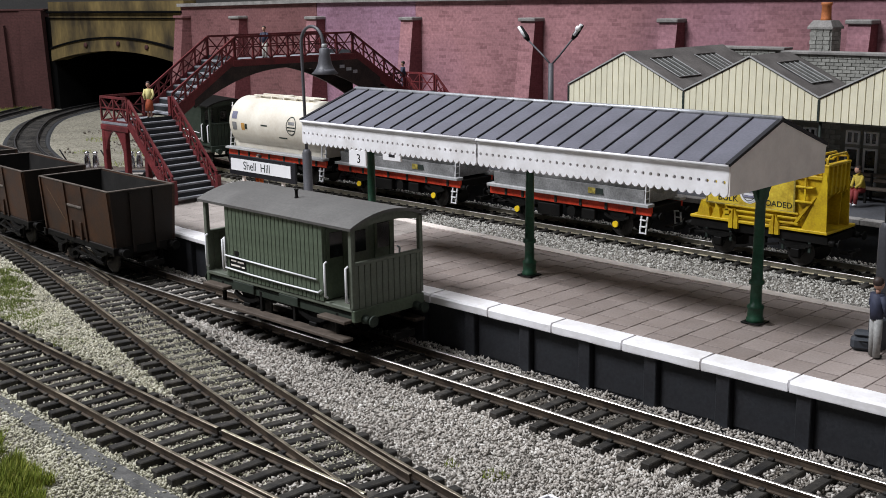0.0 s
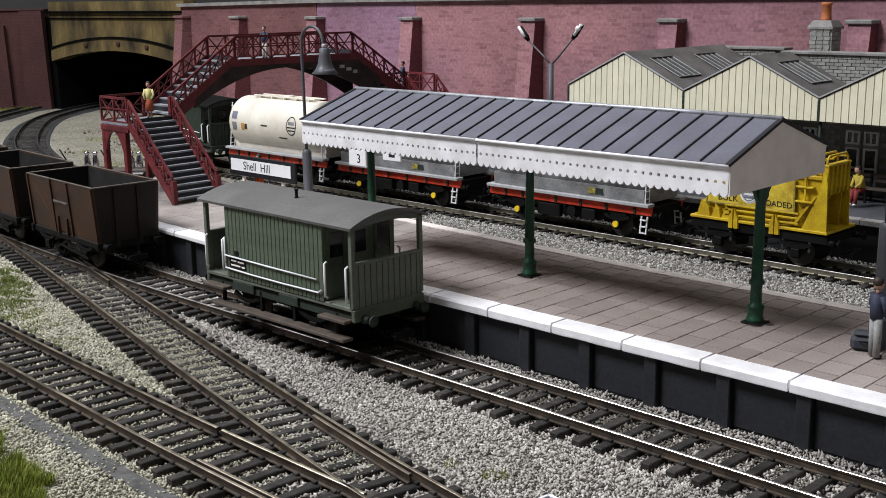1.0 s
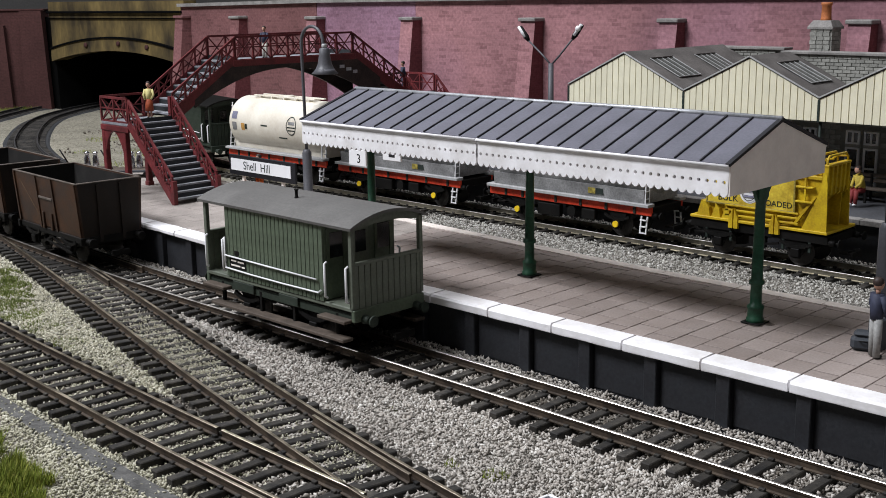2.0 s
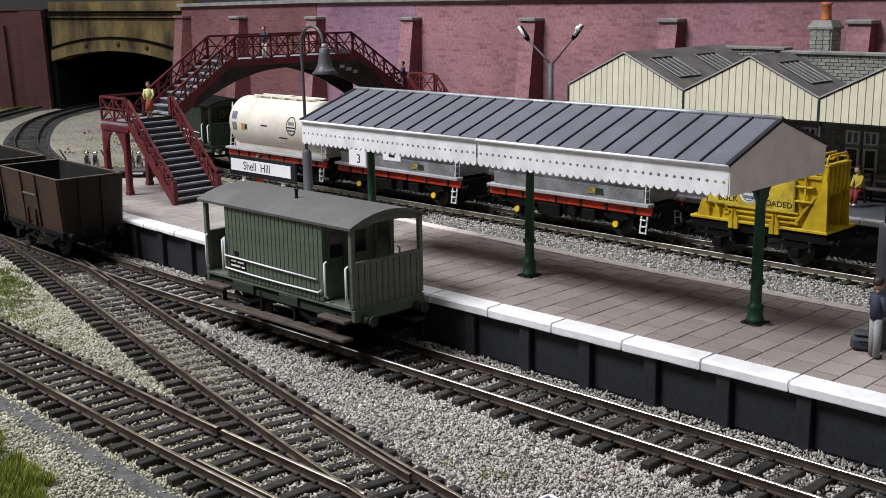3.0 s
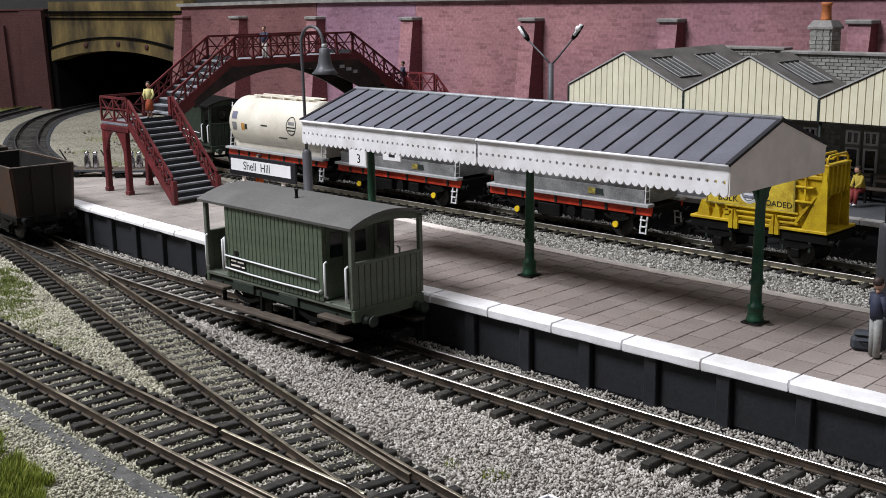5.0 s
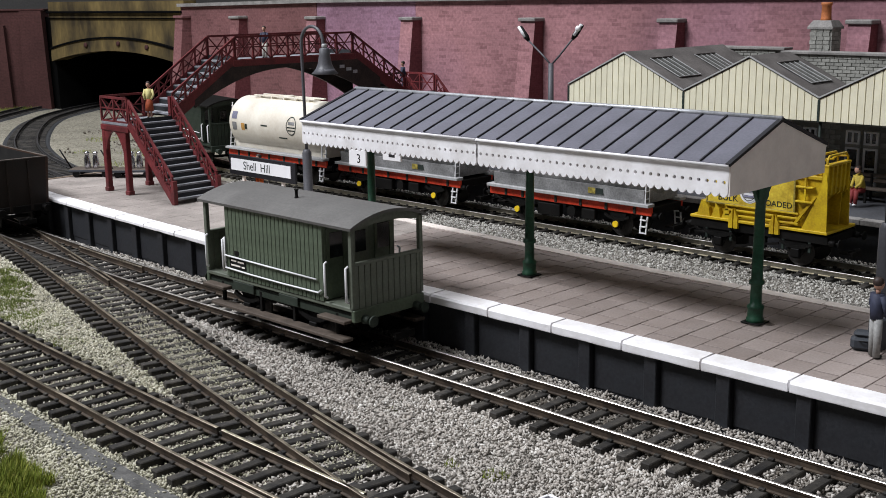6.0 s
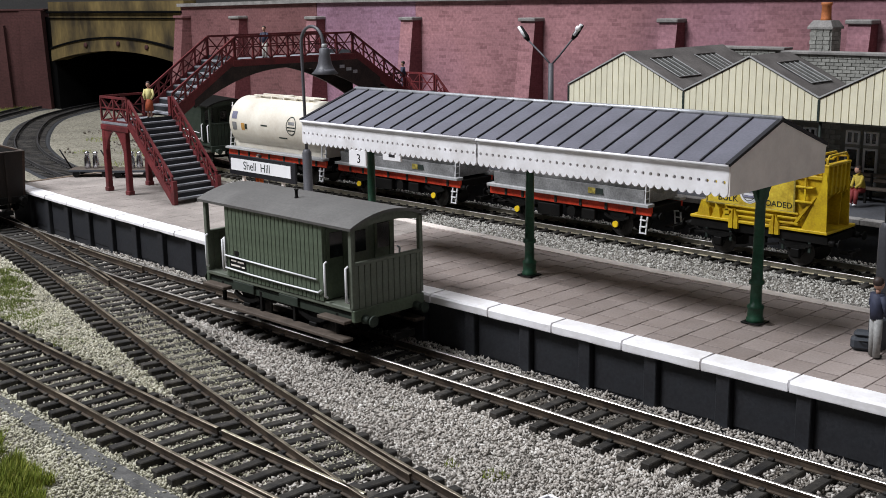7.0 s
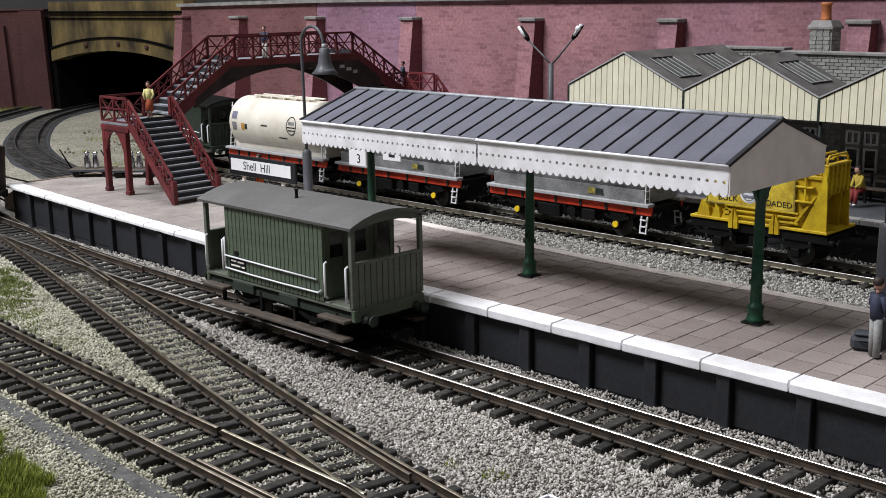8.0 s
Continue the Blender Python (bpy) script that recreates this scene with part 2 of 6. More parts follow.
def lathe(bm, profile, seg=16, at=(0, 0, 0)):
    """Turned shape: (radius, z) pairs round the z axis."""
    rings = []
    for r, z in profile:
        rings.append([bm.verts.new((at[0] + r * math.cos(2 * math.pi * k / seg), at[1] + r * math.sin(2 * math.pi * k / seg), at[2] + z)) for k in range(seg)])
    for a, b in zip(rings, rings[1:]):
        for k in range(seg):
            bm.faces.new((a[k], a[(k + 1) % seg], b[(k + 1) % seg], b[k])).smooth = True
    bm.faces.new(rings[0][::-1])
    bm.faces.new(rings[-1])
    return bm


def prism(bm, poly, axis, a, b):
    """A closed outline pushed from a to b along an axis; poly gives the two other coordinates in x, y, z order."""
    def at(p, c):
        return (c, p[0], p[1]) if axis == "x" else (p[0], c, p[1]) if axis == "y" else (p[0], p[1], c)
    lo, hi = [bm.verts.new(at(p, a)) for p in poly], [bm.verts.new(at(p, b)) for p in poly]
    bm.faces.new(lo[::-1])
    bm.faces.new(hi)
    for i in range(len(poly)):
        j = (i + 1) % len(poly)
        bm.faces.new((lo[i], lo[j], hi[j], hi[i]))
    return bm


def sheet(bm, grid):
    """Quads over rows of points."""
    vs = [[bm.verts.new(p) for p in row] for row in grid]
    for r0, r1 in zip(vs, vs[1:]):
        for k in range(len(r0) - 1):
            bm.faces.new((r0[k], r0[k + 1], r1[k + 1], r1[k]))
    return bm


def ball(bm, c, r, sz=(1, 1, 1), seg=10, rings=6):
    m = Matrix.Translation(c) @ Matrix.Diagonal((r * sz[0], r * sz[1], r * sz[2], 1))
    for f in {f for v in bmesh.ops.create_uvsphere(bm, u_segments=seg, v_segments=rings, radius=1, matrix=m)["verts"] for f in v.link_faces}:
        f.smooth = True
    return bm


def finish(name, bm, *mats):
    bmesh.ops.recalc_face_normals(bm, faces=bm.faces)
    bm.transform(Matrix.Scale(MM, 4))
    me = bpy.data.meshes.new(name)
    bm.to_mesh(me)
    bm.free()
    for m in mats:
        me.materials.append(m)
    return me


def part(name, bm, material, parent=None, label="", at=(0, 0, 0), rz=0):
    """Links a bmesh (or a ready mesh) as one object under parent."""
    me = bm if isinstance(bm, bpy.types.Mesh) else finish(name, bm, *(material if isinstance(material, (list, tuple)) else (material,)))
    ob = new(name, me)
    ob.parent = parent
    ob.matrix_basis = pose(at[0] * MM, at[1] * MM, at[2] * MM, 0, 0, rz)
    if label:
        tagged(ob, label)
    return ob


def thing(name, label, category, at=(0, 0, 0), rz=0, group="", kind=""):
    ob = new(name)
    ob.empty_display_size = 0.01
    ob.matrix_basis = pose(at[0] * MM, at[1] * MM, at[2] * MM, 0, 0, rz)
    return tagged(ob, label, category, group, kind)


def curve_through(pts, step=2.0):
    """Catmull-Rom points about every step mm through plan points."""
    P = [Vector((*p[:2], 0)) for p in pts]
    P = [2 * P[0] - P[1]] + P + [2 * P[-1] - P[-2]]
    out = []
    for i in range(1, len(P) - 2):
        a, b, c, d = P[i - 1:i + 3]
        n = max(2, int((c - b).length / step))
        for k in range(n):
            t = k / n
            out.append(0.5 * (2 * b + (c - a) * t + (2 * a - 5 * b + 4 * c - d) * t * t + (3 * b - a - 3 * c + d) * t ** 3))
    out.append(P[-2])
    return out


def resample(path, step, start=0.0):
    """Places and headings each step mm along a path."""
    out, acc, want = [], 0.0, start
    for a, b in zip(path, path[1:]):
        d = (b - a).length
        while want <= acc + d:
            out.append((a.lerp(b, (want - acc) / d if d else 0), (b - a).normalized()))
            want += step
        acc += d
    return out


def back(x):
    """The line of the platform's far edge, which widens towards its far end."""
    return 94.0 + 0.055 * max(0.0, -20.0 - x)


def bend(x):
    """How far the platform edge and its track swing back at their far end."""
    return 0.0036 * max(0.0, -180.0 - x) ** 1.5

# ---- setting: room, board, walls ----
ROOM_WALL = mat("room_wall_paint", (0.26, 0.255, 0.25), 0.9, var=0.08, coarse=300, fine=5)
CEILING = mat("ceiling_paint", (0.5, 0.5, 0.5), 0.9, var=0.05, coarse=300, fine=5)
FLOOR = mat("room_floor_lino", (0.16, 0.14, 0.12), 0.6, var=0.2, coarse=200, fine=5)
tagged(part("floor", box(bmesh.new(), -2600, 1900, -2200, 1500, -44, -24), FLOOR), "brown lino floor of the club room", "floor", kind="structure")
tagged(part("ceiling", box(bmesh.new(), -2600, 1900, -2200, 1500, 1300, 1320), CEILING), "plain white ceiling of the club room", "ceiling", kind="structure")
for nm, b in (("wall_west", (-2620, -2600, -2200, 1500)), ("wall_east", (1900, 1920, -2200, 1500)), ("wall_south", (-2600, 1900, -2220, -2200)), ("wall_north", (-2600, 1900, 1500, 1520))):
    tagged(part(nm, box(bmesh.new(), *b, -24, 1300), ROOM_WALL), "plain painted wall of the club room", "wall", kind="structure")

# The board with its bed of chippings, a gently uneven sheet.
bm = bmesh.new()
xs = [-1500 + 25 * i for i in range(85)]
ys = [-330 + 25 * j for j in range(34)]
sheet(bm, [[(x, y, -2.7 + (0.5 * noise.noise((x / 60, y / 60, 0)) if abs(y) > 20 else 0)) for x in xs] for y in ys])
tagged(part("ground", bm, BALLAST), "grey-brown stone ballast bed of the model railway", "ground", kind="structure")
tagged(part("baseboard", box(bmesh.new(), -1500, 620, -330, 520, -24, -4), mat("plywood", (0.3, 0.22, 0.13), 0.7)), "plywood baseboard under the layout", "board", kind="structure")

# Pale plastered ground inside the far curve.
bm = bmesh.new()
sheet(bm, [[(-1000 + 30 * i, 95 + 22 * j, -1.2 + 0.9 * noise.noise((i / 2.2, j / 2.2, 3)) - (0.9 if i > 18 else 0)) for i in range(22)] for j in range(14)])
tagged(part("pale_ground", bm, PALE), "pale dusty ground beside the curving track", "ground", kind="structure")

# ---- tracks ----
A_PATH = curve_through([(-640, bend(-640)), (-550, bend(-550)), (-470, bend(-470)), (-400, bend(-400)), (-340, bend(-340)), (-280, bend(-280)), (-230, bend(-230)), (-180, 0), (-100, 0.2), (-50, 0.2), (0, 0), (50, -0.4), (260, -2)])
B_PATH = curve_through([(-430, 22), (-370, 13.5), (-300, 0), (-204, -21), (-88, -47.5), (-5, -65), (40, -73), (95, -80.5), (150, -84.5), (200, -86)])
C_PATH = curve_through([(-420, -62), (-300, -73), (-180, -80.5), (-100, -84), (0, -86.5), (220, -86.5)])
D_PATH = curve_through([(-640, 385), (-618, 330), (-570, 265), (-500, 222), (-420, 205), (-300, 200.5), (-150, 200), (140, 200)])
E_PATH = curve_through([(-985, 470), (-945, 400), (-900, 335), (-830, 268), (-706, 194), (-610, 152), (-520, 127), (-430, 112)])
F_PATH = curve_through([(-1035, 420), (-985, 355), (-950, 305), (-880, 232), (-800, 170), (-720, 120)])
GAUGE = 17.4


def sleeper_mesh():
    bm = box(bmesh.new(), -1.45, 1.45, -15, 15, -2.6, 0, 0.25)
    for y in (-GAUGE / 2 - 0.9, -GAUGE / 2 + 1.1, GAUGE / 2 - 1.1, GAUGE / 2 + 0.9):
        box(bm, -0.8, 0.8, y - 0.55, y + 0.55, 0, 0.75, 0.15)
    return finish("sleeper", bm, SLEEPER)


SLEEPER_ME = sleeper_mesh()


def rail_mesh(path, off, z0=0.0):
    """One flat-bottomed rail along a path: foot, web and polished head."""
    prof = [(-0.85, 0), (0.85, 0), (0.85, 0.25), (0.28, 0.5), (0.24, 1.7), (0.48, 1.9), (0.48, 2.42), (0.36, 2.54), (-0.36, 2.54), (-0.48, 2.42), (-0.48, 1.9), (-0.24, 1.7), (-0.28, 0.5), (-0.85, 0.25)]
    bm = bmesh.new()
    rings = []
    for i, p in enumerate(path):
        d = (path[min(i + 1, len(path) - 1)] - path[max(i - 1, 0)]).normalized()
        s = Vector((-d.y, d.x, 0))
        rings.append([bm.verts.new(p + s * (off + u) + Vector((0, 0, z0 + v))) for u, v in prof])
    k = len(prof)
    for a, b in zip(rings, rings[1:]):
        for i in range(k):
            f = bm.faces.new((a[i], a[(i + 1) % k], b[(i + 1) % k], b[i]))
            f.material_index = 1 if i in (6, 7, 8) else 0
    bm.faces.new(rings[0])
    bm.faces.new(rings[-1][::-1])
    return bm


def inside(path, x0, x1):
    return [p for p in path if x0 <= p.x <= x1]


def track(name_label, path, skip=None, pitch=7.1, top=RAIL_TOP, rails=((1, None), (-1, None)), through_x=None):
    t = thing("track", name_label, "railway track", kind="structure")
    for side, span in rails:
        part("rail", rail_mesh(inside(path, *span) if span else path, side * GAUGE / 2), [RAIL_SIDE, top], t)
    start = 0.0
    if through_x is not None:
        start = sum((b - a).length for a, b in zip(path, path[1:]) if b.x <= through_x) % pitch
    for p, d in resample(path, pitch, start):
        if skip and skip(p):
            continue
        part("sleeper", SLEEPER_ME, None, t, at=(p.x, p.y, random.uniform(-0.12, 0.0)), rz=math.degrees(math.atan2(d.y, d.x)) + random.uniform(-0.8, 0.8))
    return t


DULL_TOP = mat("dull_rail_top", (0.55, 0.48, 0.37), 0.36, 0.95, var=0.35, coarse=9)
TRACK_A = track("straight platform track with bright rails in ballast", A_PATH, pitch=7.3, through_x=-2.0)
TRACK_B = track("diverging turnout track with rusty rails", B_PATH, skip=lambda p: p.x < -350 or p.x > 62, top=DULL_TOP)
TRACK_C = track("siding track with rusty rails beside the grass", C_PATH, top=DULL_TOP, rails=((-1, None), (1, (-440, -37)), (1, (24, 230))))
part("crossing_rail", rail_mesh(inside(C_PATH, -36.4, 23.6), GAUGE / 2), [RAIL_SIDE, mat("worn_nickel_rail", (0.72, 0.66, 0.5), 0.4, 1.0, var=0.2, coarse=5)], TRACK_C, "brighter nickel crossing rail")
rusty, RAIL_SIDE = RAIL_SIDE, mat("nickel_rail_side", (0.36, 0.33, 0.26), 0.4, 0.85, var=0.25, coarse=9)
TRACK_D = track("far platform track with shiny rails and dark sleepers", D_PATH)
RAIL_SIDE = rusty
RAIL_SIDE = mat("grimy_rail", (0.045, 0.043, 0.043), 0.7, 0.1, var=0.4, coarse=9)
TRACK_E = track("dull curving track leading into the tunnel", E_PATH, top=RAIL_SIDE)
TRACK_F = track("second dull curving track leading into the tunnel", F_PATH, top=RAIL_SIDE)
RAIL_SIDE = rusty
# Crossing noses and check rails of the two turnouts.
for host, path, off, span in ((TRACK_B, B_PATH, 6.6, (-265, -205)), (TRACK_A, A_PATH, 6.7, (-275, -215)), (TRACK_B, B_PATH, 6.6, (-28, 22)), (TRACK_C, C_PATH, -6.7, (-25, 30))):
    part("check_rail", rail_mesh(inside(path, *span), off), [RAIL_SIDE, DULL_TOP], host, "short check rail of the turnout")
# Dark bed below the curving tracks.
BED = mat("dark_track_bed", (0.036, 0.038, 0.041), 0.85, var=0.4, coarse=10)
for path in (E_PATH, F_PATH):
    bm = bmesh.new()
    rows = []
    for i, p in enumerate(path):
        d = (path[min(i + 1, len(path) - 1)] - path[max(i - 1, 0)]).normalized()
        s = Vector((-d.y, d.x, 0))
        rows.append([p + s * u + Vector((0, 0, z)) for u, z in ((-21, -2.4), (-17, -0.6), (17, -0.6), (21, -2.4))])
    sheet(bm, rows)
    tagged(part("track_bed", bm, BED), "dark grey underlay below the curving track", "track bed", kind="structure")

# ---- retaining wall, portal ----
WALL_Y = 380.0
wall = thing("retaining_wall", "tall pink-red brick retaining wall with pilasters", "wall", kind="structure")
part("wall_face", prism(bmesh.new(), [(-427, -3), (420, -3), (420, 113), (-427, 109.5)], "y", WALL_Y, WALL_Y + 18), BRICK, wall)
# The purple light on this stretch is put into its lilac brick colour.
part("wall_face", prism(bmesh.new(), [(-545, -3), (-427.2, -3), (-427.2, 109.5), (-545, 109)], "y", WALL_Y, WALL_Y + 18), BRICK_LILAC, wall, "brick sheet coloured lilac-pink for the purple light on it")
# A separate browner sheet; the dimmer light at this end also darkens its colour.
part("wall_face", prism(bmesh.new(), [(-749, -3), (-545.3, -3), (-545.3, 109), (-749, 106)], "y", WALL_Y - 0.3, WALL_Y + 18), BRICK_BROWN_DIM, wall, "brown-red brick sheet darkened for the dim light near the tunnel")
part("wall_coping", prism(bmesh.new(), [(-750, 106), (-544, 109), (421, 113), (421, 116), (-544, 112), (-750, 109)], "y", WALL_Y - 4, WALL_Y + 20), STONE_CAP, wall, "weathered grey coping along the wall top")
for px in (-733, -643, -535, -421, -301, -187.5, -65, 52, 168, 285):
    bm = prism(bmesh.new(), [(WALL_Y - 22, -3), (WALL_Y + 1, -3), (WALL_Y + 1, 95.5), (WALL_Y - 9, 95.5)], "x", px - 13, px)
    # Both flanks take a darker brick, which paints in their shade.
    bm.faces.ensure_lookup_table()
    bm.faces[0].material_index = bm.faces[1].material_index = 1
    part("pilaster", bm, [BRICK_BROWN_DIM if px < -600 else BRICK, BRICK_BROWN_DIM if px < -700 else BRICK_FLANK], wall, "battered pilaster with flank shade in its brick colour")
    part("pilaster_cap", box(bmesh.new(), px - 14.2, px + 1.0, WALL_Y - 11, WALL_Y + 1, 95.5, 98.0, 0.5), BRICK_BROWN_DIM if px < -700 else STONE_CAP, wall, "pale stone pilaster cap")

portal = thing("tunnel_portal", "yellow stone tunnel portal with a sooty low arch", "tunnel portal", at=(-952, 349, 0), rz=math.degrees(math.atan2(33, 202)), kind="structure")
PW = 205.0
arch = [(PW * k / 24, 50 + 12.5 * (1 - (k / 12 - 1) ** 2)) for k in range(25)]
bm = bmesh.new()
# front face in strips over the arch
def arch_strip(bm, pts_lo, ztop, y0, y1):
    for (xa, za), (xb, zb) in zip(pts_lo, pts_lo[1:]):
        prism(bm, [(xa, za), (xb, zb), (xb, ztop), (xa, ztop)], "y", y0, y1)
arch_strip(bm, arch, 96, 0, 16)
part("portal_face", bm, STONE, portal)
bm = bmesh.new()
for (xa, za), (xb, zb) in zip(arch, arch[1:]):
    prism(bm, [(xa, za), (xb, zb), (xb, zb + 12.5), (xa, za + 12.5)], "y", -2.5, 0.5)
part("arch_ring", bm, STONE, portal, "soot-streaked arch ring")
bm = bmesh.new()
for (xa, za), (xb, zb) in zip(arch, arch[1:]):
    prism(bm, [(xa, za + 12.5), (xb, zb + 12.5), (xb, zb + 14.3), (xa, za + 14.3)], "y", -4, 0.5)
part("arch_moulding", bm, PORTAL_BLACK, portal, "black sooty moulding over the arch")
part("string_course", box(bmesh.new(), -2, PW + 2, -4, 1, 100.2, 102.4, 0.5), PORTAL_BLACK, portal, "dark string course")
part("string_course", box(bmesh.new(), -2, PW + 2, -2.5, 1, 94.8, 95.8, 0.3), PORTAL_BLACK, portal)
part("parapet", box(bmesh.new(), -2, PW + 2, 0, 16, 96, 112), STONE, portal)
for k in (7, 13, 18, 23):
    part("tie_plate", lathe(bmesh.new(), [(0.1, 0), (2.6, 0), (2.6, 1.0), (1.2, 1.6)], 10), BRICK_DARK, portal, at=(arch[k][0], -3, arch[k][1] + 7.5)).rotation_euler = (radians(90), 0, 0)
# The tunnel's darkness is put into the near-black colour of lining, jambs and bed.
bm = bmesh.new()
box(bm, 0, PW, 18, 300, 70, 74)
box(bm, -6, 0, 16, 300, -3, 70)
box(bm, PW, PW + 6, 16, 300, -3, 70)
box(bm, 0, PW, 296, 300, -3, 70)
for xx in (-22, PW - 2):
    part("jamb", box(bmesh.new(), xx, xx + 24, 2, 44, -3, 96), PORTAL_BLACK, portal, "portal jamb coloured black like the unlit tunnel")
part("tunnel_lining", bm, PORTAL_BLACK, portal, "tunnel lining coloured black for its unlit depth")
part("tunnel_bed", box(bmesh.new(), 0, PW, 14, 296, -2.0, -1.0), PORTAL_BLACK, portal)

side = thing("wing_wall", "dark red brick wing wall beside the tunnel", "wall", at=(-961, 347.4, 0), rz=45, kind="structure")
part("wall_face", box(bmesh.new(), -260, -14, 0, 16, -3, 103), BRICK_DARK, side)
part("wall_coping", box(bmesh.new(), -262, 0, -2, 17, 103, 105, 0.5), BRICK_DARK, side)
bm = bmesh.new()
prism(bm, [(-26, -3), (2, -3), (-1, 103), (-24, 103)], "y", -9, 16)
part("end_pier", bm, BRICK_DARK, side, "tapered brick end pier")
bm = bmesh.new()
prism(bm, [(-62, -3), (-40, -3), (-43, 88), (-59, 88)], "y", -6, 1)
part("pilaster", bm, BRICK_DARK, side)

# ---- island platform ----
PZ, EDGE, BACK = 17.7, 17.1, 93.6
platform = thing("platform", "station platform paved in buff tiles with a white edge", "platform", kind="structure")
XL = -384.0
bm = bmesh.new()
xs = [XL + 12 * i for i in range(45)]
lo = [(x, EDGE + 3.4 + bend(x)) for x in xs]
for (xa, ya), (xb, yb) in zip(lo, lo[1:]):
    prism(bm, [(xa, ya), (xb, yb), (xb, back(xb) - 2), (xa, back(xa) - 2)], "z", -2.5, 14.6)
bmesh.ops.remove_doubles(bm, verts=bm.verts, dist=0.001)
part("core", bm, WALL_DARK, platform, "dark grey platform wall")
bm = bmesh.new()
for (xa, ya), (xb, yb) in zip(lo, lo[1:]):
    prism(bm, [(xa, ya + 1.5), (xb, yb + 1.5), (xb, back(xb) - 1.5), (xa, back(xa) - 1.5)], "z", 14.6, PZ - 0.45)
part("joint_bed", bm, JOINT, platform)
post_me = finish("wall_post", box(bmesh.new(), -2.1, 2.1, -2.2, 1.6, -2.4, 15.0, 0.25), WALL_DARK)
panel_me = finish("wall_panel", box(bmesh.new(), -9.5, 9.5, -0.35, 0.4, 0.2, 14.6, 0.25), WALL_DARK)
for k in range(-17, 8):
    x = 11.3 + 23.05 * k
    if XL + 12 < x:
        dy = (bend(x - 3) - bend(x + 3)) / 6
        part("wall_post", post_me, None, platform, at=(x, EDGE + 3.4 + bend(x), 0), rz=-math.degrees(math.atan(dy)))
        part("wall_panel", panel_me, None, platform, at=(x + 11.85, EDGE + 3.4 + bend(x + 11.85), 0), rz=-math.degrees(math.atan(dy)))
# Coping slabs, white painted, chipped here and there.
SLAB = 25.6
for k in range(-15, 6):
    x0 = 0.2 + SLAB * k
    x1 = x0 + SLAB - 0.65
    if x1 < XL:
        continue
    bm = bmesh.new()
    n = 6
    ring = []
    for i in range(n + 1):
        x = x0 + (x1 - x0) * i / n
        y = EDGE + bend(x) + random.uniform(-0.08, 0.08)
        low = 14.7 + 1.1 * min(1.0, max(0.0, (-150 - x) / 60)) + random.uniform(0, 0.12)
        prof = [(y + 0.1, low), (y, low + 0.3), (y, 17.0), (y + 0.5, PZ + 0.02), (y + 7.1, PZ + 0.1), (y + 7.25, PZ - 0.1), (y + 7.25, low)]
        ring.append([bm.verts.new((x, a, b + random.uniform(-0.05, 0.05))) for a, b in prof])
    for a, b in zip(ring, ring[1:]):
        for i in range(7):
            bm.faces.new((a[i], a[(i + 1) % 7], b[(i + 1) % 7], b[i]))
    bm.faces.new(ring[0])
    bm.faces.new(ring[-1][::-1])
    part("coping_slab", bm, WHITE, platform)
# Far edge strip.
BACK_EDGE = mat("cream_edge_paint", (0.78, 0.7, 0.64), 0.6, var=0.15, coarse=9)
for k in range(-13, 5):
    x0 = 20 + 30 * k
    x1 = x0 + 29.7
    part("back_edge_slab", prism(bmesh.new(), [(x0, back(x0) - 4.6), (x1, back(x1) - 4.6), (x1, back(x1) + 0.4), (x0, back(x0) + 0.4)], "z", 14, PZ + 0.3), BACK_EDGE, platform)
# Paving tiles in columns across the platform, every second one shifted.
TP, TL = 8.15, 10.4
tile_me = finish("paving_tile", box(bmesh.new(), -TP / 2 + 0.15, TP / 2 - 0.15, -TL / 2 + 0.3, TL / 2 - 0.3, -1.5, 0, 0.12), TILE)
rest = bmesh.new()
Y0 = EDGE + 7.4
for i in range(-56, 14):
    x = 11.2 + TP * (i - 1) + TP / 2
    if x < XL + 4 or x > 115:
        continue
    y0, Y1 = Y0 + bend(x), back(x) - 4.1
    y = y0 - (TL / 2 if i % 2 else 0)
    while y < Y1:
        a, b = max(y, y0), min(y + TL, Y1)
        if b - a > 1.2:
            z = PZ + random.uniform(-0.06, 0.04)
            if i >= -16 and b - a > TL - 0.01:
                part("paving_tile", tile_me, None, platform, at=(x, (a + b) / 2, z))
            elif i >= -16:
                part("paving_tile", box(bmesh.new(), -TP / 2 + 0.15, TP / 2 - 0.15, -(b - a) / 2 + 0.3, (b - a) / 2 - 0.3, -1.5, 0, 0.12), TILE, platform, at=(x, (a + b) / 2, z))
            else:
                box(rest, x - TP / 2 + 0.05, x + TP / 2 - 0.05, a + 0.05, b - 0.05, PZ - 1.4, z)
        y += TL
tagged(part("paving_tile", rest, PAVING, platform), kind="stuff")
# The platform's end board.
bm = bmesh.new()
prism(bm, [(XL - 36, -2), (XL + 1, -2), (XL + 1, PZ - 0.2), (XL - 2, PZ - 0.2), (XL - 36, 5)], "y", 42, back(XL))
part("end_ramp", bm, mat("brown_ramp_board", (0.17, 0.125, 0.09), 0.75, var=0.25), platform, "brown board ramp at the platform end")

# ---- canopy ----
canopy = thing("platform_canopy", "grey ridged platform canopy with white pierced valance", "canopy")
CX0, CXJ, CX1 = -132.0, -42.3, 49.4
YF, YR, YB, ZE, ZR, ZV = 31.0, 58.3, 85.8, 68.4, 77.9, 59.7
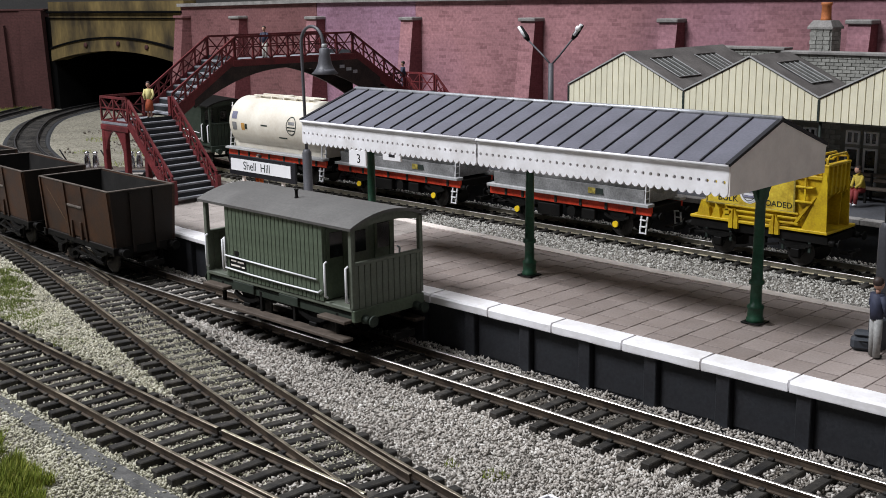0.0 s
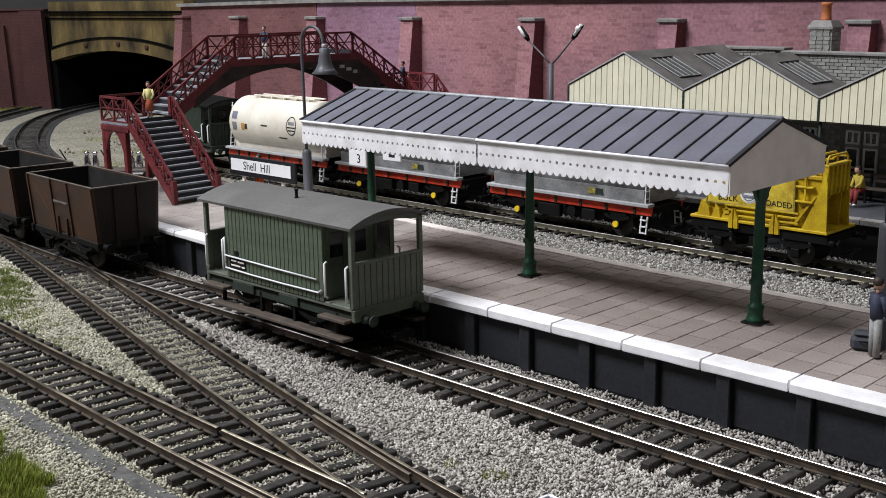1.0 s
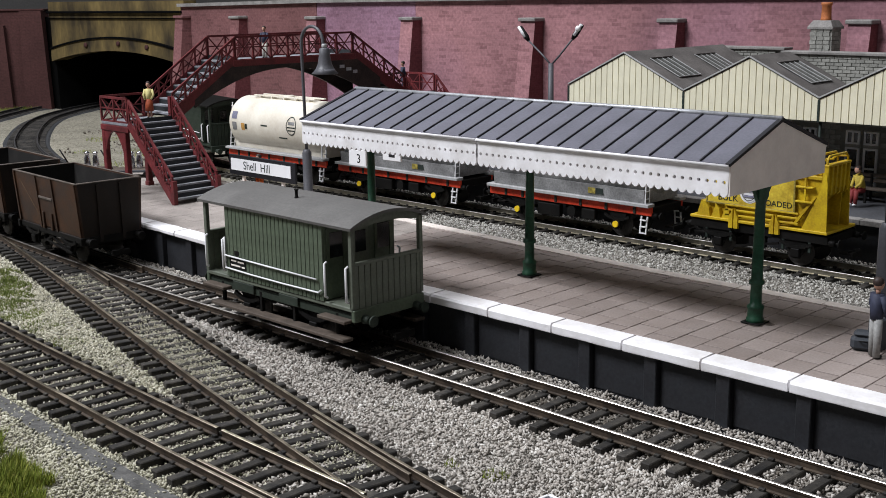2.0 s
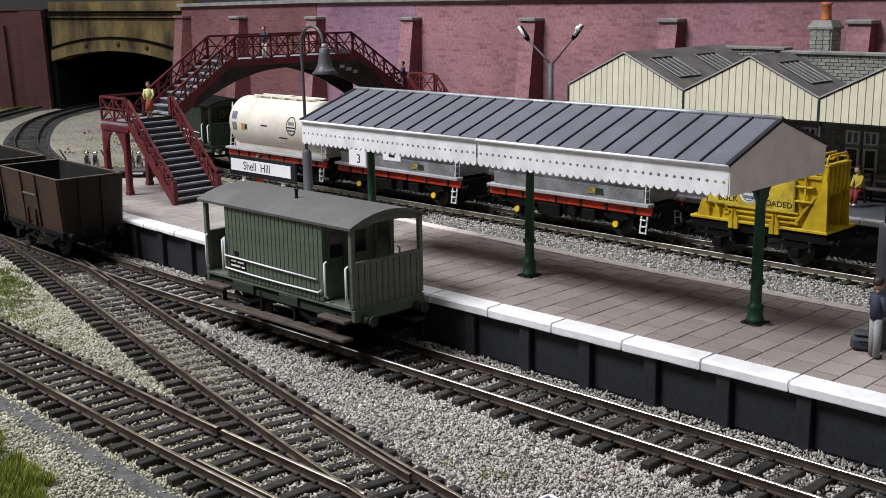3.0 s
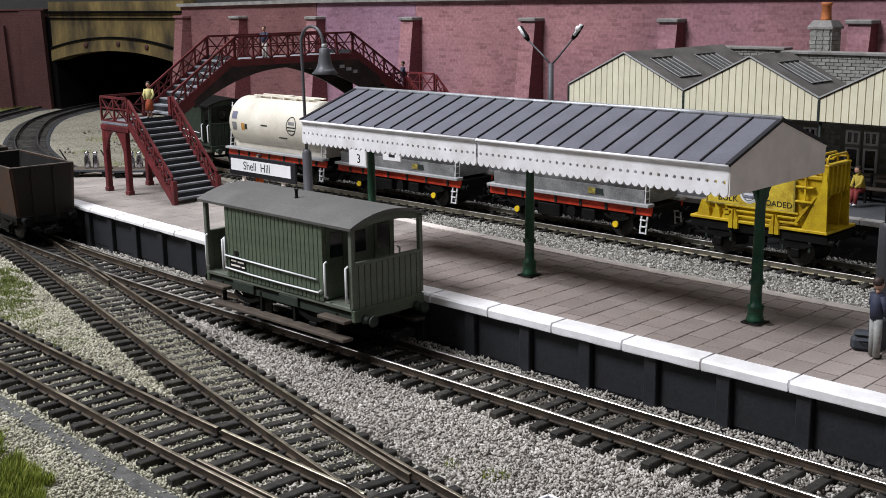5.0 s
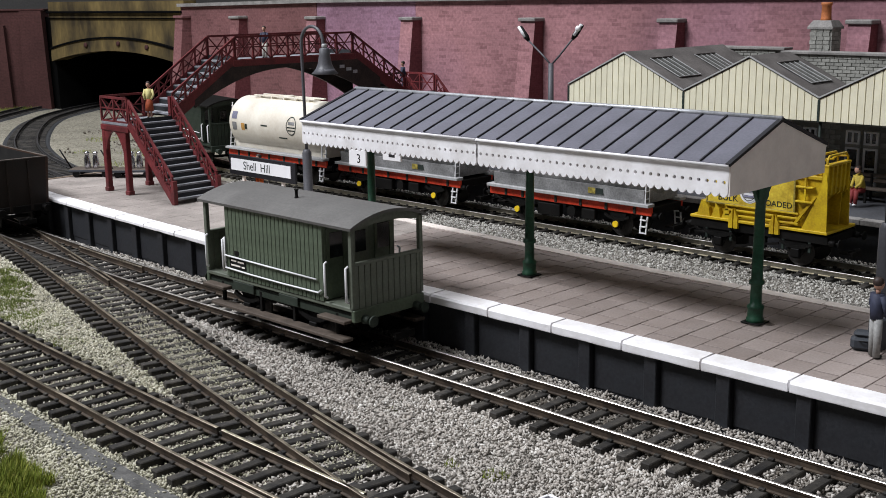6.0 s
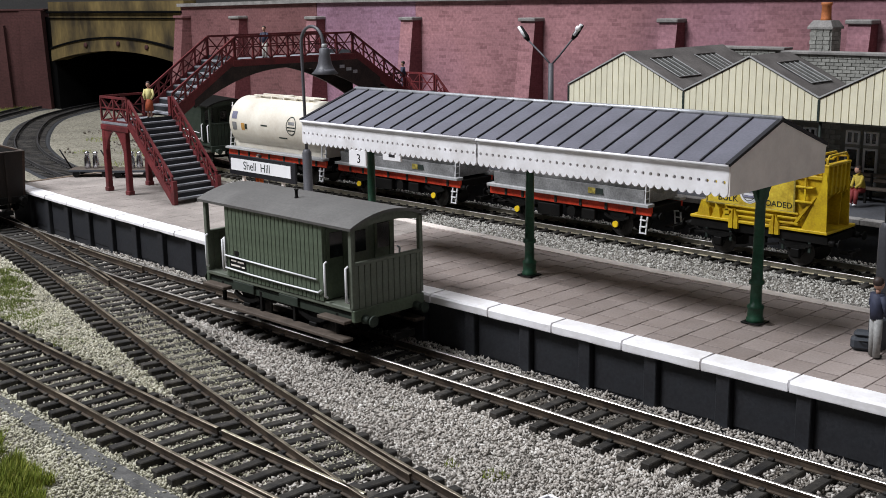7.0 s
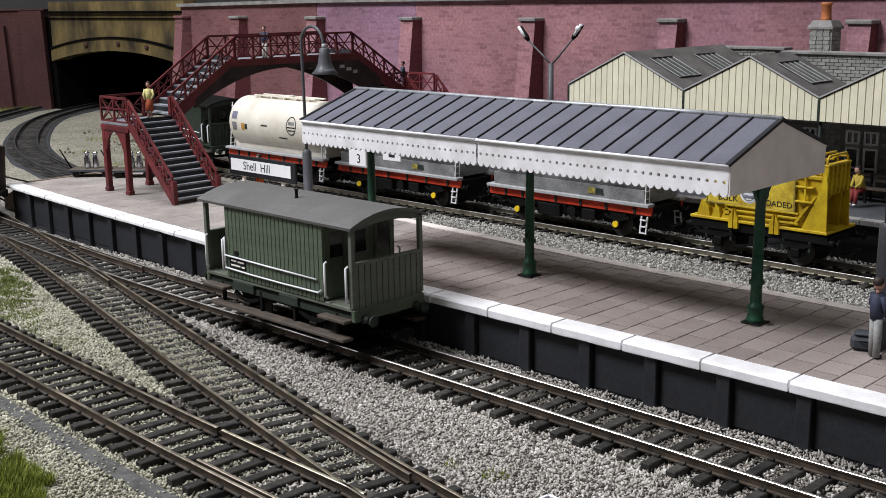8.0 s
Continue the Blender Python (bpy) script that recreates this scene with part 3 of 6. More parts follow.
for a, b in ((CX0, CXJ - 0.15), (CXJ + 0.15, CX1)):
    bm = bmesh.new()
    prism(bm, [(YF - 0.8, ZE - 0.3), (YR, ZR - 0.2), (YB + 0.8, ZE - 0.3), (YB + 0.8, ZE + 0.5), (YR, ZR + 0.7), (YF - 0.8, ZE + 0.5)], "x", a, b)
    part("roof_slope", bm, ROOF, canopy)
seam_bm = beam(bmesh.new(), (0, 0, 0), (0, YR - YF + 0.6, ZR - ZE + 0.15), 0.48, 0.6)
seam_me = finish("roof_seam", seam_bm, SEAM)
seam_me2 = finish("roof_seam", beam(bmesh.new(), (0, 0, 0), (0, YR - YF + 0.6, ZE - ZR - 0.15), 0.48, 0.6), SEAM)
x = -124.0
while x < CX1 - 3:
    part("roof_seam", seam_me, None, canopy, at=(x, YF - 0.7, ZE + 0.7))
    part("roof_seam", seam_me2, None, canopy, at=(x, YR + 0.1, ZR + 0.85))
    x += 8.237
part("ridge_capping", rod(bmesh.new(), [(CX0 - 0.3, YR, ZR + 0.8), (-80, YR, ZR + 0.9), (CXJ, YR, ZR + 0.75), (0, YR, ZR + 0.95), (CX1 + 0.3, YR, ZR + 0.8)], 0.75, 8), LEAD, canopy, "pale lead ridge capping")
for a, b in ((CX0, CXJ - 0.2), (CXJ + 0.2, CX1 + 0.2)):
    for yy in (YF - 1.0, YB + 1.0):
        part("gutter", rod(bmesh.new(), [(a, yy, ZE - 0.1), (b, yy, ZE - 0.1)], 0.5, 6), WHITE, canopy, "white gutter roll")


def valance(x0, x1, y, t, ztop):
    """A pierced, scalloped board: cells with a round hole and a rounded tooth."""
    n = 35
    w = (x1 - x0) / n
    bm = bmesh.new()
    m = 16
    zh = ZV + 4.1
    h = w / 2
    for i in range(n):
        c = x0 + w * (i + 0.5)
        inner, outer = [], []
        for k in range(m):
            ca, sa = math.cos(2 * math.pi * k / m), math.sin(2 * math.pi * k / m)
            sc = h / max(abs(ca), abs(sa))
            inner.append((c + 0.52 * ca, zh + 0.52 * sa))
            outer.append((c + ca * sc, zh + sa * sc))
        rows = [([bm.verts.new((p[0], yy, p[1])) for p in inner], [bm.verts.new((p[0], yy, p[1])) for p in outer]) for yy in (y, y + t)]
        for k in range(m):
            j = (k + 1) % m
            for inn, out in rows:
                bm.faces.new((inn[k], inn[j], out[j], out[k]))
            bm.faces.new((rows[0][0][k], rows[0][0][j], rows[1][0][j], rows[1][0][k]))
        prism(bm, [(c - h, zh - h), (c - h, ZV + 1.15), (c - 0.66 * h, ZV + 0.45), (c - 0.25 * h, ZV), (c + 0.25 * h, ZV), (c + 0.66 * h, ZV + 0.45), (c + h, ZV + 1.15), (c + h, zh - h)], "y", y, y + t)
    box(bm, x0, x1, y, y + t, zh + h, ztop)
    bmesh.ops.remove_doubles(bm, verts=bm.verts, dist=0.002)
    return bm


for a, b in ((CX0, CXJ - 0.35), (CXJ + 0.35, CX1)):
    part("valance", valance(a, b, YF - 0.4, 0.9, ZE - 0.2), WHITE, canopy, "white pierced valance board")
    part("valance", valance(a, b, YB - 0.5, 0.9, ZE - 0.2), WHITE, canopy)
for xx in (CX0 - 0.4, CX1 - 0.5):
    bm = bmesh.new()
    prism(bm, [(YF - 0.2, ZV + 0.3), (YB + 0.2, ZV + 0.3), (YB + 0.2, ZE), (YR, ZR - 0.1), (YF - 0.2, ZE)], "x", xx, xx + 0.9)
    part("gable_board", bm, CANOPY_END, canopy, "plain cream gable board")
    bm = bmesh.new()
    beam(bm, (xx + 0.5, YF - 1, ZE + 0.3), (xx + 0.5, YR, ZR + 0.6), 1.4, 0.9)
    beam(bm, (xx + 0.5, YR, ZR + 0.6), (xx + 0.5, YB + 1, ZE + 0.3), 1.4, 0.9)
    part("barge_board", bm, SEAM, canopy)
part("ceiling_board", box(bmesh.new(), CX0 + 1, CX1 - 1, YF + 1, YB - 1, ZV + 4.6, ZV + 5.2), CANOPY_END, canopy)


def column_mesh():
    return lathe(bmesh.new(), [(2.6, 0), (2.6, 1.5), (2.3, 1.8), (2.3, 4.2), (2.5, 4.5), (2.5, 5.2), (1.75, 5.8), (1.65, 11.5), (2.3, 11.9), (2.3, 12.9), (1.7, 13.3), (1.45, 36), (1.6, 36.6), (2.2, 38.2), (2.2, 39.3), (3.0, 41.6), (3.0, 42.3)], 14)


col_me = finish("column", column_mesh(), GREEN_POST)
bm = bmesh.new()
box(bm, -3.1, 3.1, -3.1, 3.1, 0, 0.5, 0.15)
foot_me = finish("base_plate", bm, BLACK)
bm = bmesh.new()
beam(bm, (0, -20, 46.5), (0, 20, 46.5), 1.2, 1.6)
beam(bm, (0, -9, 46.0), (0, -1.5, 37.5), 0.9, 0.9)
beam(bm, (0, 9, 46.0), (0, 1.5, 37.5), 0.9, 0.9)
brack_me = finish("bracket", bm, GREEN_POST)
FOOT_STAIN = mat("dark_glue_stain", (0.09, 0.07, 0.058), 0.7, var=0.5, coarse=2)
random.seed(11)
for x in (44.2, -43.1, -124.4):
    part("column", col_me, None, canopy, "dark green cast iron column", at=(x, YR, PZ + 0.1))
    part("base_plate", foot_me, None, canopy, at=(x, YR, PZ + 0.05))
    bm = bmesh.new()
    ring = [bm.verts.new((r * math.cos(a) + (1.2 if r > 4 else 0), r * math.sin(a) * 0.8, 0.0)) for a, r in ((k * math.pi / 11, random.uniform(3.5, 5.2)) for k in range(22))]
    bm.faces.new(ring)
    part("glue_stain", bm, FOOT_STAIN, canopy, "dark glue stain round the foot", at=(x, YR, PZ + 0.12))
    part("bracket", brack_me, None, canopy, at=(x, YR, PZ - 0.1))
for x0 in (-173.5, -151.5):
    s = thing("number_board", "white hanging platform number board", "sign", at=(x0 + 7, 88.5, 41.3 if x0 < -160 else 45.5))
    part("board", box(bmesh.new(), -5.6, 5.6, -0.5, 0.5, 0, 7.0, 0.2), WHITE_CLEAN, s)
    part("hanger", beam(bmesh.new(), (0, 0, 7.4), (0, 0, 24), 0.7, 0.7), BLACK, s)
    if x0 > -160:
        part("lettering_bar", box(bmesh.new(), -1.6, 2.0, -0.62, -0.48, 1.6, 2.8), SEAM, s)
    if x0 < -160:
        cu = bpy.data.curves.new("numeral", "FONT")
        cu.body, cu.size, cu.extrude, cu.align_x = "3", 5.6 * MM, 0.02 * MM, "CENTER"
        o = new("numeral", cu)
        o.parent = s
        o.matrix_basis = pose(1 * MM, -0.56 * MM, 1.4 * MM, 90)
        cu.materials.append(BLACK)

# ---- rolling stock ----


def A_AT(x):
    return bend(x)


def wheelset_mesh():
    bm = bmesh.new()
    rod(bm, [(0, -12, 0), (0, 12, 0)], 0.9, 8)
    for s in (-1, 1):
        lathe_pts = [(0.5, 0), (2.0, 0.3), (4.6, 0.1), (5.3, -0.2), (6.1, -0.7), (6.1, -1.4), (0.5, -1.4)]
        n = 20
        rings = [[bm.verts.new((r * math.cos(2 * math.pi * k / n), s * (8.9 + y), r * math.sin(2 * math.pi * k / n))) for k in range(n)] for r, y in lathe_pts]
        for a, b in zip(rings, rings[1:]):
            for k in range(n):
                bm.faces.new((a[k], a[(k + 1) % n], b[(k + 1) % n], b[k]))
    return bm


WHEEL_ME = finish("wheelset", wheelset_mesh(), STEEL)


def buffer_mesh():
    bm = bmesh.new()
    rod(bm, [(0, 0, 0), (2.6, 0, 0)], [1.55, 1.15], 12)
    rod(bm, [(2.6, 0, 0), (4.2, 0, 0)], 0.6, 10)
    rod(bm, [(4.2, 0, 0), (4.7, 0, 0)], [1.95, 1.75], 14)
    return bm


BUFFER_ME = finish("buffer", buffer_mesh(), BLACK)
BUFFER_GREEN_ME = finish("buffer", buffer_mesh(), VAN_DARK)


def coupling_mesh():
    bm = bmesh.new()
    beam(bm, (0, 0, 0), (6.5, 0, 0), 3.0, 0.8)
    beam(bm, (6.3, -4.2, 0.2), (6.3, 4.2, 0.2), 0.8, 2.2)
    beam(bm, (3.0, 0, 0.5), (8.2, 0, 2.6), 1.0, 0.8)
    return bm


COUPLING_ME = finish("coupling", coupling_mesh(), BLACK)


def add_running(t, xs, half, zbuf=10.6, body=BUFFER_ME):
    """Wheels, buffers and couplings; z 0 is the rail top."""
    for x in xs:
        part("wheelset", WHEEL_ME, None, t, "dark steel wheelset", at=(x, 0, 6.1))
    for s, rz in ((1, 0), (-1, 180)):
        for y in (-11.2, 11.2):
            part("buffer", body, None, t, at=(s * half, y, zbuf), rz=rz)
        part("coupling", COUPLING_ME, None, t, "black tension-lock coupling", at=(s * half, 0, 6.2), rz=rz)


def w_iron(z_top, zc=6.1):
    """A sprung axle guard with its box."""
    bm = bmesh.new()
    prism(bm, [(-5.2, z_top), (5.2, z_top), (1.7, zc - 2.2), (-1.7, zc - 2.2)], "y", -0.4, 0.4)
    box(bm, -1.9, 1.9, -1.8, 0, zc - 1.6, zc + 2.0, 0.3)
    pts = [(x, -1.1, zc + 2.6 + 0.05 * x * x * 0.8) for x in (-7, -4.5, -2, 0, 2, 4.5, 7)]
    for a, b in zip(pts, pts[1:]):
        beam(bm, a, b, 1.0, 1.3)
    return bm


def brake_van():
    """A goods brake van with planked body and two open verandas; z 0 is the rail top."""
    v = thing("brake_van", "weathered green planked brake van with grey roof and verandas", "brake van", group="brake vans")
    L, Wd = 39.2, 15.6
    z0, z1 = 17.0, 41.7
    bx0, bx1 = -26.6, 26.0
    part("underframe", box(bmesh.new(), -L, L, -14.6, 14.6, 13.6, 15.2, 0.2), BLACK, v)
    bm = bmesh.new()
    for s in (-1, 1):
        box(bm, -L, L, s * 13.8 - 0.8, s * 13.8 + 0.8, 11.6, 15.4, 0.2)
    part("solebar", bm, VAN_DARK, v, "dirty green solebar")
    part("floor", box(bmesh.new(), -L, L, -15.3, 15.3, 15.2, 16.6, 0.25), VAN_END, v)
    for s in (-1, 1):
        part("headstock", box(bmesh.new(), s * (L + 0.1) - 0.9, s * (L + 0.1) + 0.9, -15.2, 15.2, 12.0, 16.0, 0.25), VAN_GREEN, v)
    # closed body, plank by plank
    n = 24
    w = (bx1 - bx0) / n
    plank = finish("plank", box(bmesh.new(), -w / 2 + 0.11, w / 2 - 0.11, -0.5, 0.4, z0 - 0.4, z1 + 0.4, 0.1), VAN_GREEN)
    for s in (-1, 1):
        for i in range(n):
            part("plank", plank, None, v, at=(bx0 + w * (i + 0.5), s * (Wd - 0.45), 0), rz=0 if s < 0 else 180)
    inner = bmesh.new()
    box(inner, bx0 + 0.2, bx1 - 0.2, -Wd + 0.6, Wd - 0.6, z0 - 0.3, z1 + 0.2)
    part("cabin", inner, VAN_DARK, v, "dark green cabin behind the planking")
    for s, x in ((-1, bx0), (1, bx1)):
        part("cabin_end", box(bmesh.new(), x - 0.22, x + 0.22, -Wd + 0.7, Wd - 0.7, z0, z1 + 0.4), VAN_GREEN, v, "green boarded cabin end")
        for y in (-10.2, 10.2):
            part("end_window", box(bmesh.new(), x - 0.35, x + 0.35, y - 2.9, y + 2.9, 30.2, 38.6, 0.15), GLASS, v, "dark cabin window")
        bm = bmesh.new()
        box(bm, x - 0.5, x + 0.5, -3.6, 3.6, z0, 39, 0.15)
        part("door", bm, VAN_END, v, "green cabin door")
        part("door_window", box(bmesh.new(), x - 0.62, x + 0.62, -2.3, 2.3, 30.5, 37.6, 0.1), GLASS, v, "dark cabin door window")
        for y in (-6.8, 6.8, -13.6, 13.6):
            part("door_post", box(bmesh.new(), x - 0.55, x + 0.55, y - 0.6, y + 0.6, z0, z1), VAN_GREEN, v)
    # verandas: planked end panels, corner posts, open windows above
    pl = finish("end_plank", box(bmesh.new(), -0.45, 0.5, -1.13, 1.13, 13.0, 30.3, 0.1), VAN_END)
    for s in (-1, 1):
        for i in range(12):
            part("end_plank", pl, None, v, at=(s * (L - 0.2), -13.75 + 2.5 * i, 0), rz=0 if s > 0 else 180)
        part("end_rail", box(bmesh.new(), s * (L - 0.2) - 0.8, s * (L - 0.2) + 0.8, -15.2, 15.2, 29.8, 30.9, 0.2), VAN_END, v)
        for y in (-14.7, 14.7):
            part("corner_post", box(bmesh.new(), s * (L - 0.3) - 0.8, s * (L - 0.3) + 0.8, y - 0.75, y + 0.75, 16.4, z1 + 0.6, 0.15), VAN_END, v)
        bm = bmesh.new()
        pts = [(-15.2, 41.0)] + [(y, 42.0 + 3.3 * (1 - (y / 15.6) ** 2)) for y in (-15.2, -11, -6, 0, 6, 11, 15.2)] + [(15.2, 41.0)]
        arc = [(y, 40.5 + 2.0 * (1 - (y / 15.6) ** 2)) for y in (12, 6, 0, -6, -12)]
        prism(bm, pts + arc, "x", s * (L - 0.3) - 0.5, s * (L - 0.3) + 0.5)
        part("end_arch", bm, VAN_END, v)
        for y in (-15.9, 15.9):
            for x in (s * (L - 1.4), s * (L - 11.6)):
                part("grab_rail", rod(bmesh.new(), [(x, y * 0.97, 18.2), (x, y * 1.03, 18.6), (x, y * 1.03, 29.4), (x, y * 0.97, 29.8)], 0.42, 6), WHITE_CLEAN, v, "white grab rail")
    for s in (-1, 1):
        y = s * (Wd + 0.75)
        part("handrail", rod(bmesh.new(), [(bx0 + 0.4, y, 24.1), (-3, y, 23.8), (bx1 - 2.6, y, 23.6)], 0.31, 6), WHITE_CLEAN, v, "white side handrail")
        part("handrail", rod(bmesh.new(), [(bx0 + 0.4, y, 19.7), (-12, y, 19.35), (6, y, 19.25), (bx1 - 1.8, y, 19.4), (bx1 - 0.6, y, 20.4)], 0.31, 6), WHITE_CLEAN, v)
        part("handrail", rod(bmesh.new(), [(bx0 + 0.3, y, 19.7), (bx0 + 0.3, y, 30.5)], 0.31, 6), WHITE_CLEAN, v)
        part("number_panel", box(bmesh.new(), bx0 + 2.0, bx0 + 11.5, s * (Wd + 0.12) - 0.06, s * (Wd + 0.12) + 0.06, 19.9, 23.6), BLACK, v, "black number panel")
        part("number_panel", box(bmesh.new(), bx0 + 5.0, bx0 + 7.5, s * (Wd + 0.12) - 0.06, s * (Wd + 0.12) + 0.06, 24.6, 26.2), BLACK, v)
        for i, (a, b, zz) in enumerate(((3.0, 6.0, 22.3), (6.8, 10.4, 22.2), (2.8, 8.2, 20.7), (9.0, 10.8, 20.6))):
            part("lettering_bar", box(bmesh.new(), bx0 + a, bx0 + b, s * (Wd + 0.22) - 0.04, s * (Wd + 0.22) + 0.04, zz, zz + 0.55), CANOPY_END, v)
        # footboards
        part("lower_footboard", box(bmesh.new(), -34, 37.5, s * 15.9 - 2.2, s * 15.9 + 2.2, 5.6, 6.7, 0.2), FOOTBOARD, v, "long brown lower footboard")
        for a, b in ((-38.6, -26), (25, 38.4)):
            part("upper_footboard", box(bmesh.new(), a, b, s * 15.8 - 2.3, s * 15.8 + 2.3, 11.7, 12.8, 0.2), FOOTBOARD, v)
        for x in (-31, -9, 9, 31):
            part("step_hanger", box(bmesh.new(), x - 0.6, x + 0.6, s * 14.2 - 0.5, s * 14.2 + 0.5, 5.8, 13.6), BLACK, v)
        for x in (-18, 18):
            part("axle_guard", w_iron(13.6), BLACK, v, at=(x, s * 12.6, 0), rz=0 if s < 0 else 180)
        bm = bmesh.new()
        for a, b in ((-24, -12), (2, 12)):
            box(bm, a, b, s * 15.0 - 0.4, s * 15.0 + 0.4, 12.0, 15.2, 0.15)
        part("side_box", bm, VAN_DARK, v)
    # roof
    bm = bmesh.new()
    prof = [(-16.9 + 33.8 * i / 14, 42.4 + 3.9 * (1 - ((-16.9 + 33.8 * i / 14) / 16.9) ** 2)) for i in range(15)]
    prism(bm, prof + [(y * 0.99, z - 0.9) for y, z in prof[::-1]], "x", -41.0, 41.0)
    part("roof", bm, VAN_ROOF, v, "matt grey curved roof")
    part("chimney", lathe(bmesh.new(), [(0.75, 0), (0.75, 0.6), (0.55, 0.8), (0.55, 2.8), (0.8, 2.9), (0.8, 3.3)], 10), BLACK, v, "short black stove pipe", at=(0.8, -5.2, 45.6))
    part("ballast_weight", box(bmesh.new(), -22, 22, -11, 11, 9.5, 13.6, 0.4), BLACK, v)
    add_running(v, (-18, 18), L + 0.9, 12.6, BUFFER_GREEN_ME)
    return v


VAN = brake_van()
VAN.matrix_basis = pose(-92.2 * MM, 0, 2.54 * MM)
VAN2 = copy_thing(VAN, pose(-459 * MM, 209 * MM, 2.54 * MM, 0, 0, -12))
tagged(VAN2, "dark green brake van, colours deepened for shade, behind the white tank wagon")
# Dark green van; the footbridge's shade is also put into its green and roof.
GREEN_SHADED = mat("shaded_deep_green", (0.022, 0.032, 0.022), 0.6, var=0.3)
for o in VAN2.children_recursive:
    if o.data.materials[0] in (VAN_GREEN, VAN_END, VAN_ROOF):
        o.material_slots[0].link = "OBJECT"
        o.material_slots[0].material = BLACK if o.data.materials[0] == VAN_ROOF else GREEN_SHADED


# Paler brown paints the highlight along the wagons' top rails and door bars.
BROWN_LIT = mat("highlight_brown_rail", (0.11, 0.092, 0.078), 0.5, var=0.4, coarse=5)
FADED = mat("faded_stripe", (0.12, 0.075, 0.04), 0.7, var=0.4, coarse=3)


def coal_wagon():
    """A steel mineral wagon, empty; z 0 is the rail top."""
    v = thing("coal_wagon", "empty rust-brown steel coal wagon with riveted sides", "wagon", group="train of coal wagons")
    L, Wd, z0, z1 = 31.5, 14.9, 13.4, 36.4
    part("underframe", box(bmesh.new(), -L, L, -13.6, 13.6, 10.4, 13.0, 0.25), BLACK, v)
    part("body_floor", box(bmesh.new(), -L + 0.5, L - 0.5, -Wd + 2.1, Wd - 2.1, 13.0, 14.2), BROWN_IN, v)
    for s in (-1, 1):
        bm = bmesh.new()
        prism(bm, [(s * (Wd - 2.3), z0), (s * (Wd - 1.7), z0), (s * Wd, z1), (s * (Wd - 0.8), z1)], "x", -L, L)
        part("side", bm, BROWN, v)
        part("side_lining", prism(bmesh.new(), [(s * (Wd - 2.6), z0 + 0.8), (s * (Wd - 2.4), z0 + 0.8), (s * (Wd - 0.95), z1 - 0.5), (s * (Wd - 1.15), z1 - 0.5)], "x", -L + 1.2, L - 1.2), BROWN_IN, v, "dark grey-brown inner side")
        bm = bmesh.new()
        box(bm, -L, L, s * (Wd - 0.25) - 0.55, s * (Wd - 0.25) + 0.5, z1 - 0.2, z1 + 0.25, 0.1)
        part("top_rail", bm, BROWN_LIT, v, "top rail in a paler highlight brown")
        for x in (-L + 1, -8.0, 8.0, L - 1):
            bm = bmesh.new()
            prism(bm, [(s * (Wd - 2.1), z0 - 0.6), (s * (Wd - 1.0), z0 - 0.6), (s * (Wd + 0.6), z1 - 0.4), (s * (Wd - 0.3), z1 - 0.4)], "x", x - 0.6, x + 0.6)
            part("side_rib", bm, BROWN, v)
        bm = bmesh.new()
        prism(bm, [(s * (Wd - 2.1), z0 + 0.6), (s * (Wd - 1.3), z0 + 0.6), (s * (Wd - 0.55), 27.8), (s * (Wd - 1.5), 27.8)], "x", -7.2, 7.2)
        part("side_door", bm, BROWN, v, "hinged brown side door")
        part("door_bar", box(bmesh.new(), -6.6, 6.6, s * (Wd - 0.5) - 0.5, s * (Wd - 0.5) + 0.5, 26.4, 27.4, 0.2), BROWN_LIT, v, "door bar in a paler highlight brown")
        for x in (-4.2, 4.2):
            part("door_hinge", box(bmesh.new(), x - 0.7, x + 0.7, s * (Wd - 0.9) - 0.6, s * (Wd - 0.9) + 0.5, z0 - 0.4, 20.5, 0.15), BROWN, v)
        part("stripe", beam(bmesh.new(), (-26, s * (Wd - 0.3), 33.0), (-9.5, s * (Wd - 1.2), 18.0), 0.25, 0.12, (0, s, 0)), FADED, v, "faded white diagonal stripe")
        for x in (-18, 18):
            part("axle_guard", w_iron(10.8), BLACK, v, at=(x, s * 12.4, 0), rz=0 if s < 0 else 180)
        part("brake_lever", beam(bmesh.new(), (-3, s * 14.6, 8.2), (24, s * 15.2, 6.0), 0.5, 0.8), BLACK, v)
        bm = bmesh.new()
        beam(bm, (-11, s * 12.2, 5.6), (0, s * 12.6, 9.8), 0.6, 1.0)
        beam(bm, (11, s * 12.2, 5.6), (0, s * 12.6, 9.8), 0.6, 1.0)
        for x in (-11, 11):
            box(bm, x - 0.9, x + 0.9, s * 11 - 1, s * 11 + 1, 3.5, 8.5, 0.3)
        part("brake_gear", bm, BLACK, v)
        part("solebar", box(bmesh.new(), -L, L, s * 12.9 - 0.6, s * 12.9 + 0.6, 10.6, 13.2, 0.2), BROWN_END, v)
    # Ends are darker than the sides: their shade is put into the brown.
    for s in (-1, 1):
        bm = bmesh.new()
        prism(bm, [(-Wd + 2.1, z0), (Wd - 2.1, z0), (Wd - 0.6, z1), (-Wd + 0.6, z1)], "x", s * (L - 0.5) - 0.45, s * (L - 0.5) + 0.45)
        part("end", bm, BROWN_END, v, "wagon end in dark brown for its shaded side")
        part("end_lining", prism(bmesh.new(), [(-Wd + 2.9, z0 + 0.8), (Wd - 2.9, z0 + 0.8), (Wd - 1.3, z1 - 0.5), (-Wd + 1.3, z1 - 0.5)], "x", s * (L - 1.15) - 0.1, s * (L - 1.15) + 0.1), BROWN_IN, v)
